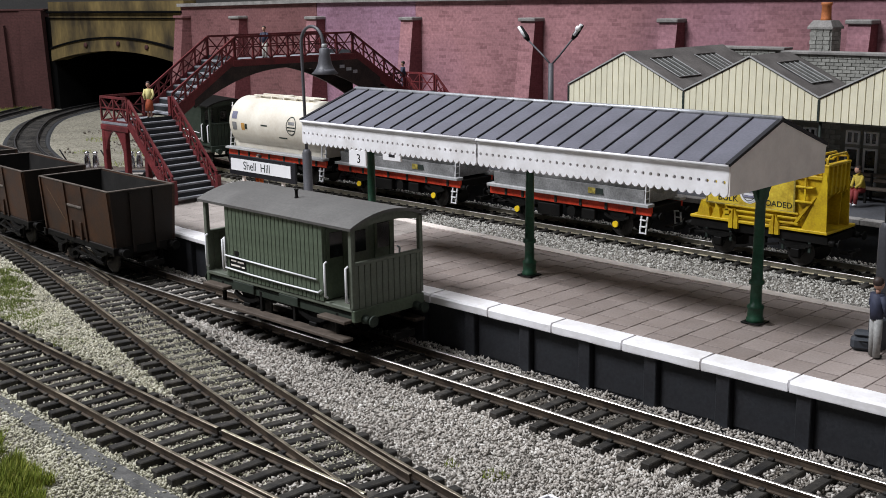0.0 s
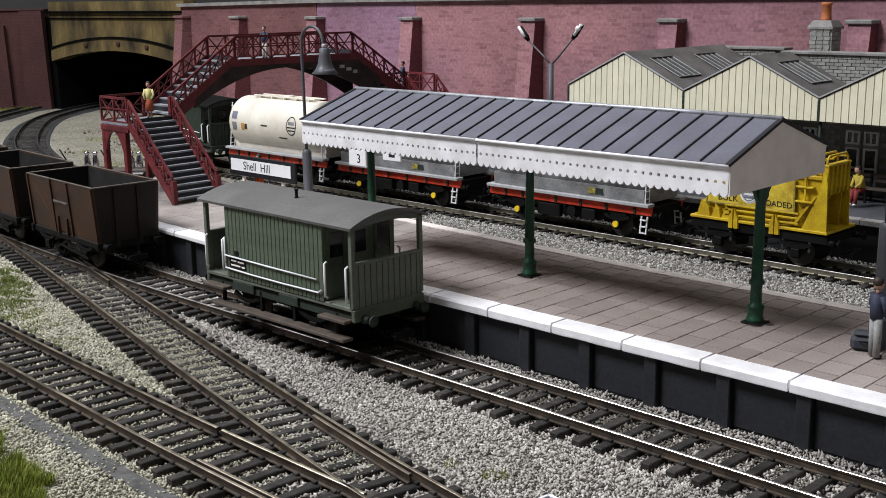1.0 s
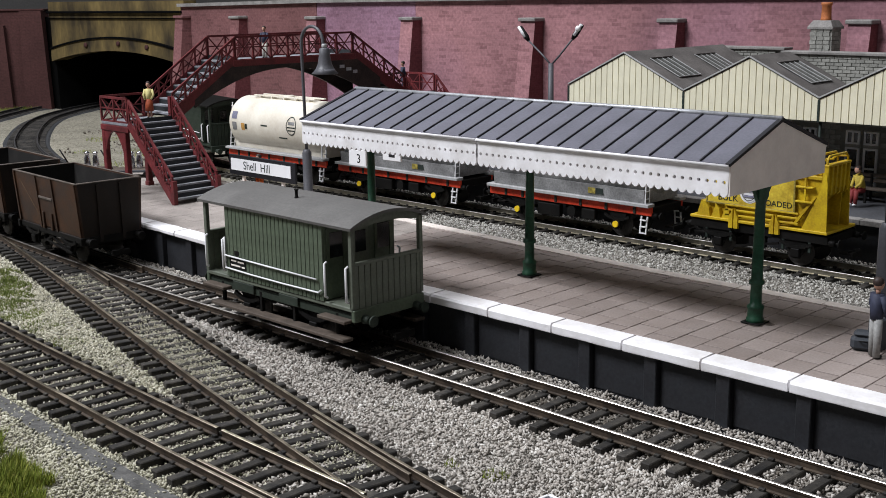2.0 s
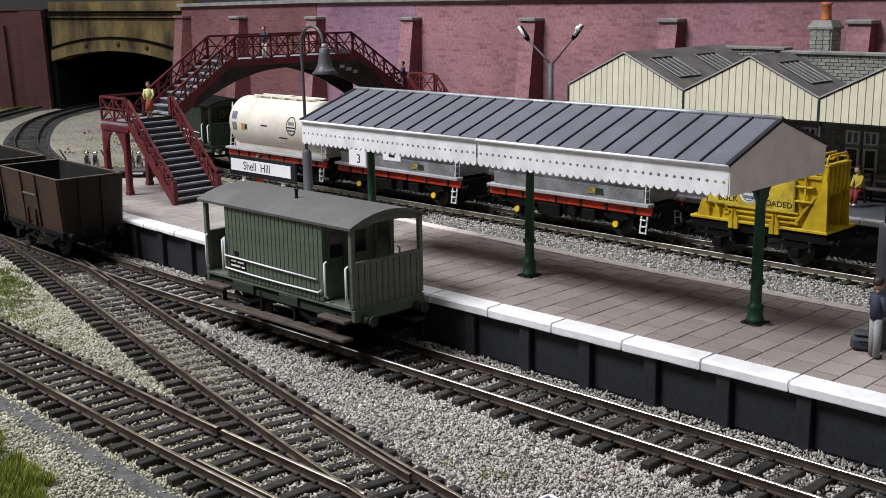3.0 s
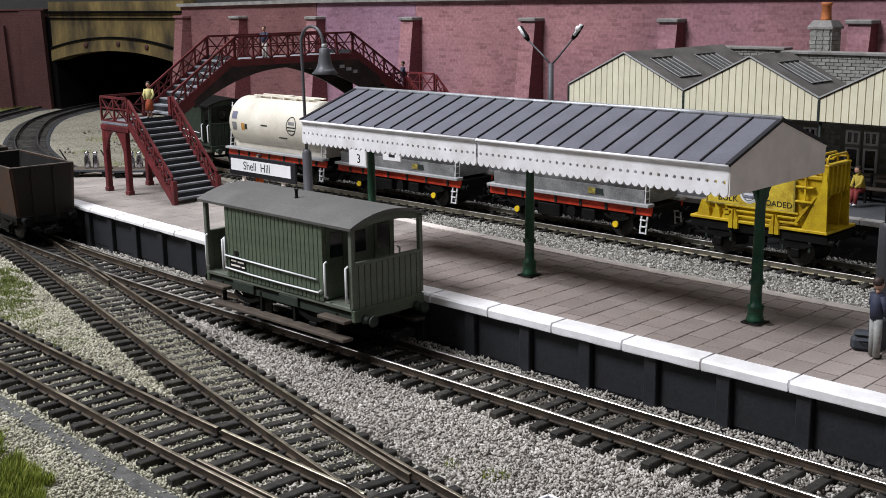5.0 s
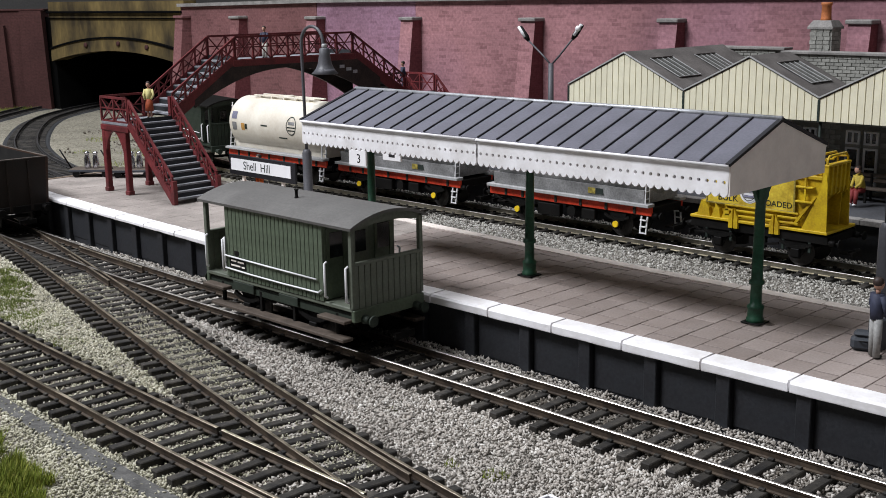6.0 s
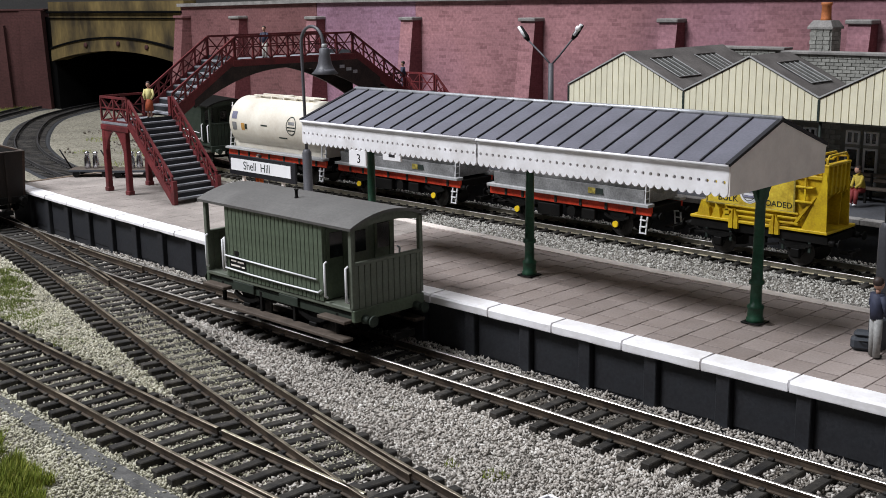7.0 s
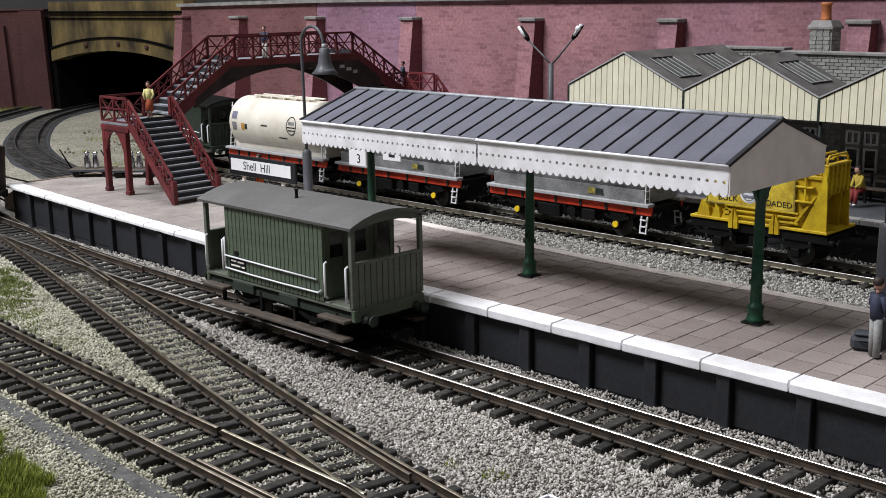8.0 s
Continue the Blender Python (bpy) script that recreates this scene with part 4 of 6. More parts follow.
        part("end_top_rail", box(bmesh.new(), s * (L - 0.4) - 0.8, s * (L - 0.4) + 0.8, -Wd + 0.2, Wd - 0.2, z1 - 0.2, z1 + 0.25, 0.1), BROWN_LIT, v)
        for y in (-5.2, 5.2):
            bm = bmesh.new()
            prism(bm, [(s * (L - 0.1), z0 - 2.5), (s * (L + 1.1), z0 - 2.5), (s * (L + 0.6), z1 - 1.2), (s * (L - 0.1), z1 - 1.2)], "y", y - 0.7, y + 0.7)
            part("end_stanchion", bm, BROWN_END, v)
        part("headstock", box(bmesh.new(), s * (L - 0.2) - 0.8, s * (L - 0.2) + 0.8, -14.6, 14.6, 10.0, 13.4, 0.25), BLACK, v)
    add_running(v, (-18, 18), L + 0.5, 11.6)
    return v


W1 = coal_wagon()
W1.matrix_basis = pose(-232.5 * MM, 2 * MM, 2.54 * MM)
WAGONS = [W1, copy_thing(W1, pose(-313 * MM, 5 * MM, 2.54 * MM)), copy_thing(W1, pose(-393.5 * MM, 10 * MM, 2.54 * MM))]

# ---- footbridge ----
BX0, BX1 = -322.0, -297.0
GIRDER = mat("grimy_brown_girder", (0.04, 0.026, 0.022), 0.7, var=0.5, coarse=9, tint=(0.015, 0.012, 0.011))


def footbridge():
    taken = set()
    f = thing("footbridge", "dark red lattice station footbridge with grey steps", "footbridge")

    def railing(a, b, bays, h=12.0):
        a, b = Vector(a), Vector(b)
        up = Vector((0, 0, h))
        bm = bmesh.new()
        beam(bm, a + up, b + up, 1.0, 1.1)
        beam(bm, a + up * 0.55, b + up * 0.55, 0.5, 0.6)
        beam(bm, a, b, 0.9, 1.2)
        r = part("railing", bm, RED_IRON, f)
        for i in range(bays + 1):
            p = a.lerp(b, i / bays)
            spot = (round(p.x), round(p.y), round(p.z))
            if spot not in taken:
                taken.add(spot)
                part("post", beam(bmesh.new(), p, p + up, 0.9, 0.9, (1, 0, 0)), RED_IRON, r)
        for i in range(bays):
            p, q = a.lerp(b, i / bays), a.lerp(b, (i + 1) / bays)
            bm = beam(bmesh.new(), p, q + up, 0.45, 0.55)
            beam(bm, p + up, q, 0.45, 0.55)
            part("brace", bm, RED_IRON, r)

    def flight(p0, p1, across, n, strings=True):
        """Steps from the foot p0 up to p1 (near string line), across: the vector to the far string."""
        p0, p1, ac = Vector(p0), Vector(p1), Vector(across)
        run = (p1 - p0) / n
        for i in range(n):
            c = p0 + run * (i + 0.5) + ac * 0.5
            z = p0.z + run.z * (i + 1)
            flat = Vector((run.x, run.y, 0))
            hw, hl = ac * 0.5, flat * 0.62
            bm = bmesh.new()
            base = Vector((c.x, c.y, z))
            vs = [base + s * hw * 0.97 + t * hl + Vector((0, 0, w)) for w in (-0.9, 0) for s, t in ((-1, -1), (1, -1), (1, 1), (-1, 1))]
            vv = [bm.verts.new(v) for v in vs]
            for q in ((3, 2, 1, 0), (4, 5, 6, 7), (0, 1, 5, 4), (1, 2, 6, 5), (2, 3, 7, 6), (3, 0, 4, 7)):
                bm.faces.new([vv[k] for k in q])
            part("tread", bm, TREAD, f)
            bm = bmesh.new()
            e = base + flat * 0.42
            vs = [e + s * hw * 0.95 + t * flat * 0.06 + Vector((0, 0, w)) for w in (-0.9, run.z - 0.8) for s, t in ((-1, -1), (1, -1), (1, 1), (-1, 1))]
            vv = [bm.verts.new(v) for v in vs]
            for q in ((3, 2, 1, 0), (4, 5, 6, 7), (0, 1, 5, 4), (1, 2, 6, 5), (2, 3, 7, 6), (3, 0, 4, 7)):
                bm.faces.new([vv[k] for k in q])
            part("riser", bm, TREAD_DARK, f)
        for o in (Vector(), ac):
            part("string", beam(bmesh.new(), p0 + o + Vector((0, 0, 0.8)), p1 + o + Vector((0, 0, -0.2)), 1.2, 3.6 if abs(ac.y) > 1 else 6.0), RED_IRON, f, "red iron stair string")
        d = (p1 - p0)
        for o in (Vector(), ac):
            part("newel", beam(bmesh.new(), p0 + o, p0 + o + Vector((0, 0, 11.5)), 2.2, 2.2, (1, 0, 0)), RED_IRON, f)
        for o in (Vector(), ac):
            railing(p0 + o + Vector((0, 0, 1)) + d * 0.03, p1 + o + Vector((0, 0, 1)) - d * 0.015, 5, 11.0)

    ZL, ZD = 54.0, 81.5
    for y0 in (53.0, 243.0):
        flight((-259, y0, PZ), (BX1 + 1, y0, ZL), (0, 25, 0), 13)
        part("landing", box(bmesh.new(), BX0, BX1 + 2, y0 - 0.5, y0 + 25.5, ZL - 1.6, ZL, 0.2), TREAD, f, "grey landing deck")
        part("landing_frame", box(bmesh.new(), BX0 - 0.6, BX1 + 1, y0 - 0.9, y0 + 25.9, ZL - 4.6, ZL - 1.7, 0.2), RED_IRON, f)
        railing((BX0, y0, ZL), (BX1, y0, ZL) if y0 < 100 else (BX0, y0 + 25, ZL), 2)
        railing((BX0, y0, ZL), (BX0, y0 + 25, ZL), 2)
        if y0 > 100:
            railing((BX0, y0 + 25, ZL), (BX1, y0 + 25, ZL), 2)
        for x in (BX0 + 1, BX1 - 4.0):
            for y in (y0 + 0.8, y0 + 24.2):
                bm = box(bmesh.new(), x - 1.45, x + 1.45, y - 1.4, y + 1.4, PZ, ZL - 4.6, 0.3)
                box(bm, x - 1.8, x + 1.8, y - 1.75, y + 1.75, PZ, PZ + 2.2, 0.3)
                part("leg", bm, RED_IRON, f, "red iron leg")
        for y in (y0 + 0.2, y0 + 24.2):
            xa, xb = BX0 + 2.4, BX1 - 5.4
            m = (xa + xb) / 2
            bm = bmesh.new()
            pts = [(xa + (xb - xa) * k / 10, ZL - 15 + 10.0 * (1 - abs(2 * k / 10 - 1) ** 2.2)) for k in range(11)]
            for (x0, z0), (x1, z1) in zip(pts, pts[1:]):
                prism(bm, [(x0, z0), (x1, z1), (x1, ZL - 4), (x0, ZL - 4)], "y", y - 0.6, y + 0.6)
            part("leg_arch", bm, RED_IRON, f, "pointed iron arch between the legs")
    # the span
    flight((BX1, 78, ZL), (BX1, 119, ZD), (BX0 - BX1, 0, 0), 9)
    flight((BX1, 243, ZL), (BX1, 201, ZD), (BX0 - BX1, 0, 0), 9)
    part("deck", box(bmesh.new(), BX0 - 0.5, BX1 + 0.5, 118, 202, ZD - 1.5, ZD), TREAD, f, "grey bridge deck")
    for x in (BX0, BX1):
        railing((x, 119, ZD), (x, 201, ZD), 7, 12.2)
        bm = bmesh.new()
        under, over = [], []
        for i in range(24):
            ya, yb = 92 + 130 * i / 24, 92 + 130 * (i + 1) / 24

            def top(y):
                return ZD - 1.6 if 118 < y < 202 else ZD - 1.6 - 0.66 * (118 - y if y < 118 else y - 202)

            def low(y):
                return 76.2 - 17.5 * abs((y - 152) / 60) ** 2.0
            if top(ya) > low(ya) and top(yb) > low(yb):
                under += [(ya, low(ya)), (yb, low(yb))]
                over += [(ya, top(ya)), (yb, top(yb))]
        prism(bm, under[::2] + under[-1:] + over[::-2][:1] + over[::-1][1::2], "x", x - 0.7, x + 0.7)
        part("arch_girder", bm, GIRDER, f, "dark grimy arched girder")
        part("deck_edge", box(bmesh.new(), x - 0.9, x + 0.9, 117, 203, ZD - 3.2, ZD + 0.3, 0.2), RED_IRON, f)
    for k, (y, w) in enumerate(((190.5, 3.4), (195.5, 3.6), (200.5, 3.2))):
        part("lettering_bar", box(bmesh.new(), BX1 + 0.6, BX1 + 1.0, y, y + w, 73.8 - k * 1.7, 75.6 - k * 1.7), LEAD, f, "faded unreadable lettering")
    return f


footbridge()

# ---- tank wagons and the yellow wagon ----
CREAM = mat("cream_tank", (0.78, 0.74, 0.64), 0.4, var=0.10, coarse=20, fine=1.5, bump=0.05, tint=(0.66, 0.6, 0.5))
TANK_GREY = mat("grey_tank", (0.25, 0.25, 0.25), 0.45, var=0.42, coarse=13)
SOLE_RED = mat("orange_red_solebar", (0.6, 0.05, 0.02), 0.5, var=0.3, coarse=6)
PALE_GREY = mat("pale_grey_paint", (0.42, 0.42, 0.42), 0.5, var=0.15)
YELLOW = mat("wagon_yellow", (0.57, 0.405, 0.012), 0.5, var=0.22, coarse=10, tint=(0.4, 0.25, 0.012))
DULL_YELLOW = mat("dull_yellow_label", (0.3, 0.24, 0.05), 0.6, var=0.5, coarse=2)
AXLE_YELLOW = mat("axlebox_yellow", (0.85, 0.58, 0.02), 0.45, var=0.15)
BLUE = mat("label_blue", (0.22, 0.22, 0.3), 0.5)
ORANGE = mat("label_orange", (0.5, 0.27, 0.07), 0.5)
INK = mat("dark_ink", (0.02, 0.03, 0.025), 0.6)


def roundel(bm, c, r0, r1, y):
    n = 24
    a = [[bm.verts.new((c[0] + r * math.cos(2 * math.pi * k / n), y, c[1] + r * math.sin(2 * math.pi * k / n))) for k in range(n)] for r in (r0, r1)]
    for k in range(n):
        bm.faces.new((a[0][k], a[0][(k + 1) % n], a[1][(k + 1) % n], a[1][k]))
    return bm


def tank_wagon(skin, label, marked):
    t = thing("tank_wagon", label, "tank wagon", group="train of tank wagons")
    L, R, zc = 49.0, 16.3, 33.6
    bm = bmesh.new()
    prof = [(-47, 2.0), (-46.4, 10.5), (-44.8, 14.0), (-42.0, R), (42.0, R), (44.8, 14.0), (46.4, 10.5), (47, 2.0)]
    n = 32
    rings = [[bm.verts.new((x, r * math.cos(2 * math.pi * k / n), zc + r * math.sin(2 * math.pi * k / n))) for k in range(n)] for x, r in prof]
    for a, b in zip(rings, rings[1:]):
        for k in range(n):
            bm.faces.new((a[k], a[(k + 1) % n], b[(k + 1) % n], b[k])).smooth = True
    bm.faces.new(rings[0])
    bm.faces.new(rings[-1][::-1])
    part("barrel", bm, skin, t)
    half = 9.5 if marked else 13.2
    part("cradle", prism(bmesh.new(), [(-half, 17.6), (half, 17.6), (half + 1, 24.0), (-half - 1, 24.0)], "x", -45.5, 45.5), skin, t)
    part("underframe", box(bmesh.new(), -L, L, -11.5, 11.5, 12.6, 16.2, 0.2), BLACK, t)
    for s in (-1, 1):
        part("solebar", box(bmesh.new(), -L, L, s * 12.2 - 0.7, s * 12.2 + 0.7, 12.4, 16.4, 0.2), SOLE_RED, t, "orange-red solebar")
        for x in (-38, -27, -6, 9, 24, 40):
            part("solebar_bracket", box(bmesh.new(), x - 0.7, x + 0.7, s * 13.1 - 0.4, s * 13.1 + 0.4, 12.8, 15.8, 0.1), INK, t)
        part("running_board", box(bmesh.new(), -L, L, s * 13.0 - 2.6, s * 13.0 + 2.6, 16.5, 18.0, 0.2), PALE_GREY, t, "pale grey running board")
        for x in (-30, 30):
            part("axle_guard", w_iron(12.6), BLACK, t, at=(x, s * 11.6, 0), rz=0 if s < 0 else 180)
            bm = rod(bmesh.new(), [(x, s * 12.6, 6.6), (x, s * 14.2, 6.6)], 1.5, 14)
            part("axlebox_cover", bm, AXLE_YELLOW, t, "bright yellow axlebox cover")
        part("brake_wheel", rod(bmesh.new(), [(4, s * 13.2, 9.5), (4, s * 13.8, 9.5)], 2.6, 14), BLACK, t)
        bm = bmesh.new()
        box(bm, -18, -4, s * 11 - 1.5, s * 11 + 1.5, 5.5, 11.5, 0.4)
        box(bm, 9, 17, s * 11 - 1.5, s * 11 + 1.5, 6.5, 11.5, 0.4)
        part("brake_cylinder", bm, BLACK, t)
        for x, lo, hi, y0 in ((L - 3.2, 4.2, 12.2, s * 14.6),):
            bm = bmesh.new()
            for dx in (-1.6, 1.6):
                beam(bm, (x + dx, y0, lo), (x + dx, y0 - s * 1.2, hi), 0.5, 0.7)
            for zz in (lo + 0.4, lo + 3.4, lo + 6.4):
                beam(bm, (x - 1.6, y0, zz), (x + 1.6, y0, zz), 0.8, 0.5)
            part("step_ladder", bm, WHITE_CLEAN, t, "white hanging step ladder")
    for e in ((-1, 1) if marked else (1,)):
        bm = bmesh.new()
        x = e * (L - 3)
        for y in (-13.6, -10.4):
            beam(bm, (x, y, 17), (x - e * 1.2, y + 2.5, 46), 0.5, 0.6)
        for k in range(8):
            beam(bm, (x - e * 0.1 * k, -13.6 + 0.3 * k, 20 + 3.4 * k), (x - e * 0.1 * k, -10.4 + 0.3 * k, 20 + 3.4 * k), 0.5, 0.4)
        part("end_ladder", bm, WHITE_CLEAN, t, "white end ladder")
    bm = bmesh.new()
    for y in (-3.6, 3.6):
        box(bm, -30, 30, y - 1.1, y + 1.1, zc + R + 0.6, zc + R + 1.4, 0.1)
    for x in (-24, -12, 0, 12, 24):
        box(bm, x - 0.5, x + 0.5, -4.6, 4.6, zc + R - 1.0, zc + R + 0.7)
    part("top_walkway", bm, skin, t)
    if not marked:
        for x0, m in ((14.0, DULL_YELLOW), (18.5, INK)):
            part("label_patch", box(bmesh.new(), x0, x0 + 4.2, -13.95, -13.6, 19.6, 22.4), m, t, "worn hazard label")
    part("manhole", lathe(bmesh.new(), [(3.2, 0), (3.2, 1.8), (2.6, 2.3)], 14), skin, t, at=(0, 0, zc + R - 0.3))
    if marked:
        def on_tank(z, e=0.12):
            return -math.sqrt(max(0, (R + e) ** 2 - (z - zc) ** 2))

        def decal(x0, x1, z0, z1, m, nm, lab=""):
            bm = bmesh.new()
            zz = [z0 + (z1 - z0) * k / 4 for k in range(5)]
            sheet(bm, [[(x, on_tank(z), z) for x in (x0, x1)] for z in zz])
            part(nm, bm, m, t, lab)
        decal(-39.5, -34.2, 36.5, 41, BLUE, "label_patch", "blue hazard label")
        decal(-38.8, -34.4, 29.5, 34.5, TANK_GREY, "label_patch")
        decal(-29.5, -26.0, 29.8, 34.2, ORANGE, "label_patch", "orange hazard label")
        decal(-25.6, -23.4, 30.6, 34.0, INK, "label_patch")
        decal(-9, -2.5, 33.6, 34.5, INK, "lettering_bar")
        decal(8, 16, 27.2, 28.0, INK, "lettering_bar")
        bm = bmesh.new()
        n = 28
        for r0, r1 in ((5.0, 5.6),):
            ring = []
            for r in (r0, r1):
                ring.append([bm.verts.new((21 + r * 0.85 * math.cos(2 * math.pi * k / n), on_tank(35.5 + r * math.sin(2 * math.pi * k / n), 0.15), 35.5 + r * math.sin(2 * math.pi * k / n))) for k in range(n)])
            for k in range(n):
                bm.faces.new((ring[0][k], ring[0][(k + 1) % n], ring[1][(k + 1) % n], ring[1][k]))
        part("emblem_ring", bm, INK, t, "dark round emblem outline")
        decal(18, 24, 36.2, 38.0, TANK_GREY, "emblem_bar")
        decal(17.2, 24.8, 34.2, 34.9, INK, "emblem_bar")
        decal(17.8, 24.2, 32.4, 33.1, INK, "emblem_bar")
    add_running(t, (-30, 30), L, 12.6)
    return t


TANK1 = tank_wagon(CREAM, "cream chemical tank wagon with red solebar and labels", True)
TANK1.matrix_basis = pose(-357 * MM, 200.6 * MM, 2.54 * MM)
TANK2 = tank_wagon(TANK_GREY, "dull grey tank wagon with red solebar", False)
TANK2.matrix_basis = pose(-247.5 * MM, 200 * MM, 2.54 * MM)
TANK3 = copy_thing(TANK2, pose(-128.5 * MM, 200 * MM, 2.54 * MM))


def lettering(parent, text, size, at, mat_, rx=90, rz=0):
    cu = bpy.data.curves.new("lettering", "FONT")
    cu.body, cu.size, cu.extrude, cu.align_x = text, size * MM, 0.03 * MM, "CENTER"
    o = new("lettering", cu)
    o.parent = parent
    o.matrix_basis = pose(at[0] * MM, at[1] * MM, at[2] * MM, rx, 0, rz)
    cu.materials.append(mat_)
    return o


def yellow_wagon():
    """A hopper wagon: lettered side boards, sloping hopper end between gussets, ribbed bulkhead and hoop rails."""
    t = thing("bulk_wagon", "bright yellow bulk-load hopper wagon with ribbed end bulkhead", "wagon")
    L = 31.6
    board = mat("pale_yellow_board", (0.66, 0.50, 0.05), 0.5, var=0.3, coarse=5, tint=(0.45, 0.3, 0.03))
    part("underframe", box(bmesh.new(), -L, L, -11.5, 11.5, 11.0, 14.4, 0.25), BLACK, t)
    part("deck", box(bmesh.new(), -L, L, -14.0, 12.0, 15.4, 16.6, 0.2), YELLOW, t)
    for s in (-1, 1):
        part("solebar", box(bmesh.new(), -L, L, s * 12.3 - 0.6, s * 12.3 + 0.6, 11.2, 14.9, 0.2), BLACK, t, "black solebar")
        yo = -12.6 if s < 0 else 6.0
        part("hopper_side", prism(bmesh.new(), [(yo - s * 2.6, 17.0), (yo - s * 1.6, 17.0), (yo, 37.5), (yo - s * 1.0, 37.5)], "x", -24, 28), YELLOW, t)
        part("hopper_rail", box(bmesh.new(), -25, 28, yo - 0.9, yo + 0.9, 37.3, 38.8, 0.2), YELLOW, t)
        # lower side with its rails, brackets and sloping bags
        for z in (18.0, 20.2, 22.2):
            part("side_rail", box(bmesh.new(), -15, 18.5, yo + s * 0.3 - 0.5, yo + s * 0.3 + 0.5, z, z + 0.75, 0.1), YELLOW, t)
        for x in (-10.4, 8.6):
            for dx in (-1.2, 1.2):
                bm = prism(bmesh.new(), [(x + dx - 1.0, 13.0), (x + dx + 1.0, 13.0), (x + dx + 0.9, 17.5), (x + dx * 0.3, 21.6), (x + dx - 0.9, 17.5)], "y", s * 13.6 - 0.8, s * 13.6 + 0.8)
                part("side_bracket", bm, YELLOW, t)
        for a, b in ((-28.6, -22.2), (-21.6, -17.2), (-16.6, -12.6)):
            bm = prism(bmesh.new(), [(a, 16.6), (b, 16.6), (b - 0.6, 20.4), (b - 2.6, 22.8), (a + 2.0, 23.4 if a < -25 else 21.6)], "y", *((-13.4, -9.0) if s < 0 else (4.0, 8.0)))
            part("door_box", bm, YELLOW, t, "sloping yellow discharge box")
        # ladder steps beside the lettered board
        for z in (28.0, 34.0):
            part("step", box(bmesh.new(), 17.4, 24.8, yo + s * 0.9 - 1.1, yo + s * 0.9 + 1.1, z - 0.35, z + 0.35, 0.1), YELLOW, t)
        part("step_post", box(bmesh.new(), 20.9, 21.7, yo + s * 1.2 - 0.4, yo + s * 1.2 + 0.4, 27.8, 41.0), YELLOW, t)
        part("brace", beam(bmesh.new(), (17.2, yo + s * 0.3, 18.6), (25.5, yo + s * 0.3, 30.5), 0.8, 1.0), YELLOW, t)
        # gusset plate that carries the overhanging end
        bm = prism(bmesh.new(), [(20.2, 16.6), (31.0, 16.6), (30.4, 36.0), (29.6, 41.0), (28.2, 41.0), (28.0, 34.0)], "y", *((-13.5, -12.8) if s < 0 else (6.2, 6.9)))
        part("end_gusset", bm, YELLOW, t)
        for x in (-18, 18):
            part("axle_guard", w_iron(11.2), BLACK, t, at=(x, s * 11.8, 0), rz=0 if s < 0 else 180)
            part("spring_hanger", box(bmesh.new(), x - 6.5, x - 5.3, s * 12.4 - 0.5, s * 12.4 + 0.5, 7.0, 11.6, 0.15), INK, t)
            part("spring_hanger", box(bmesh.new(), x + 5.3, x + 6.5, s * 12.4 - 0.5, s * 12.4 + 0.5, 7.0, 11.6, 0.15), INK, t)
        bm = bmesh.new()
        beam(bm, (-10, s * 12, 5), (10, s * 12, 9), 0.7, 1.0)
        box(bm, -4, 4, s * 11 - 1, s * 11 + 1, 6, 10.5, 0.3)
        part("brake_gear", bm, BLACK, t)
    bm = prism(bmesh.new(), [(-12.75, 23.0), (-12.35, 23.0), (-13.25, 36.8), (-13.65, 36.8)], "x", -24, 16.4)
    part("name_board", bm, board, t, "pale yellow lettered board")
    for x in (-24.2, 16.5):
        part("board_edge", beam(bmesh.new(), (x, -12.8, 22.8), (x, -13.7, 37.0), 0.7, 0.6), DULL_YELLOW, t)
    part("board_edge", box(bmesh.new(), -24.2, 16.5, -13.2, -12.5, 22.5, 23.2, 0.1), DULL_YELLOW, t)
    # sloping hopper ends and the ribbed bulkhead above
    part("hopper_end", prism(bmesh.new(), [(13.0, 17.0), (14.0, 17.0), (29.4, 33.4), (28.4, 33.8)], "y", -12.4, 6.0), YELLOW, t, "sloping hopper end in the bulkhead's shade")
    part("hopper_end", prism(bmesh.new(), [(-13.0, 17.0), (-12.0, 17.0), (-23.6, 37.4), (-24.6, 37.4)], "y", -12.0, 6.0), YELLOW, t)
    part("bulkhead", box(bmesh.new(), 28.2, 29.3, -13.2, 6.6, 33.2, 43.0, 0.2), YELLOW, t)
    for y in (-12.6, -8.9, -5.2, -1.5, 2.2, 5.9):
        part("bulkhead_rib", prism(bmesh.new(), [(29.1, 30.5), (30.0, 31.5), (30.4, 43.0), (29.1, 43.0)], "y", y - 0.6, y + 0.6), YELLOW, t)
    part("bulkhead_cap", box(bmesh.new(), 27.8, 30.6, -13.4, 6.8, 42.8, 43.7, 0.2), YELLOW, t)
    for x in (25.0, 29.4):
        part("hoop_rail", rod(bmesh.new(), [(x, -12.4, 40), (x, -12.6, 45.2), (x, -11.2, 47.0), (x, 3.6, 47.0), (x, 5.6, 45.2), (x, 6.0, 40)], 0.5, 6), YELLOW, t, "yellow tubular hoop rail")
    for y in (-12.5, -7.0, 5.5):
        part("hoop_rail", rod(bmesh.new(), [(22.5, y, 43.4), (25.0, y, 45.2), (29.4, y, 45.4)], 0.45, 6), YELLOW, t)
    part("valve_box", box(bmesh.new(), 24.0, 27.6, -12.0, -8.4, 38.6, 43.2, 0.6), YELLOW, t)
    lettering(t, "BULK", 4.0, (-14.0, -12.98, 24.4), INK, 94)
    lettering(t, "LOADED", 3.5, (8.6, -12.98, 24.4), INK, 94)
    bm = bmesh.new()
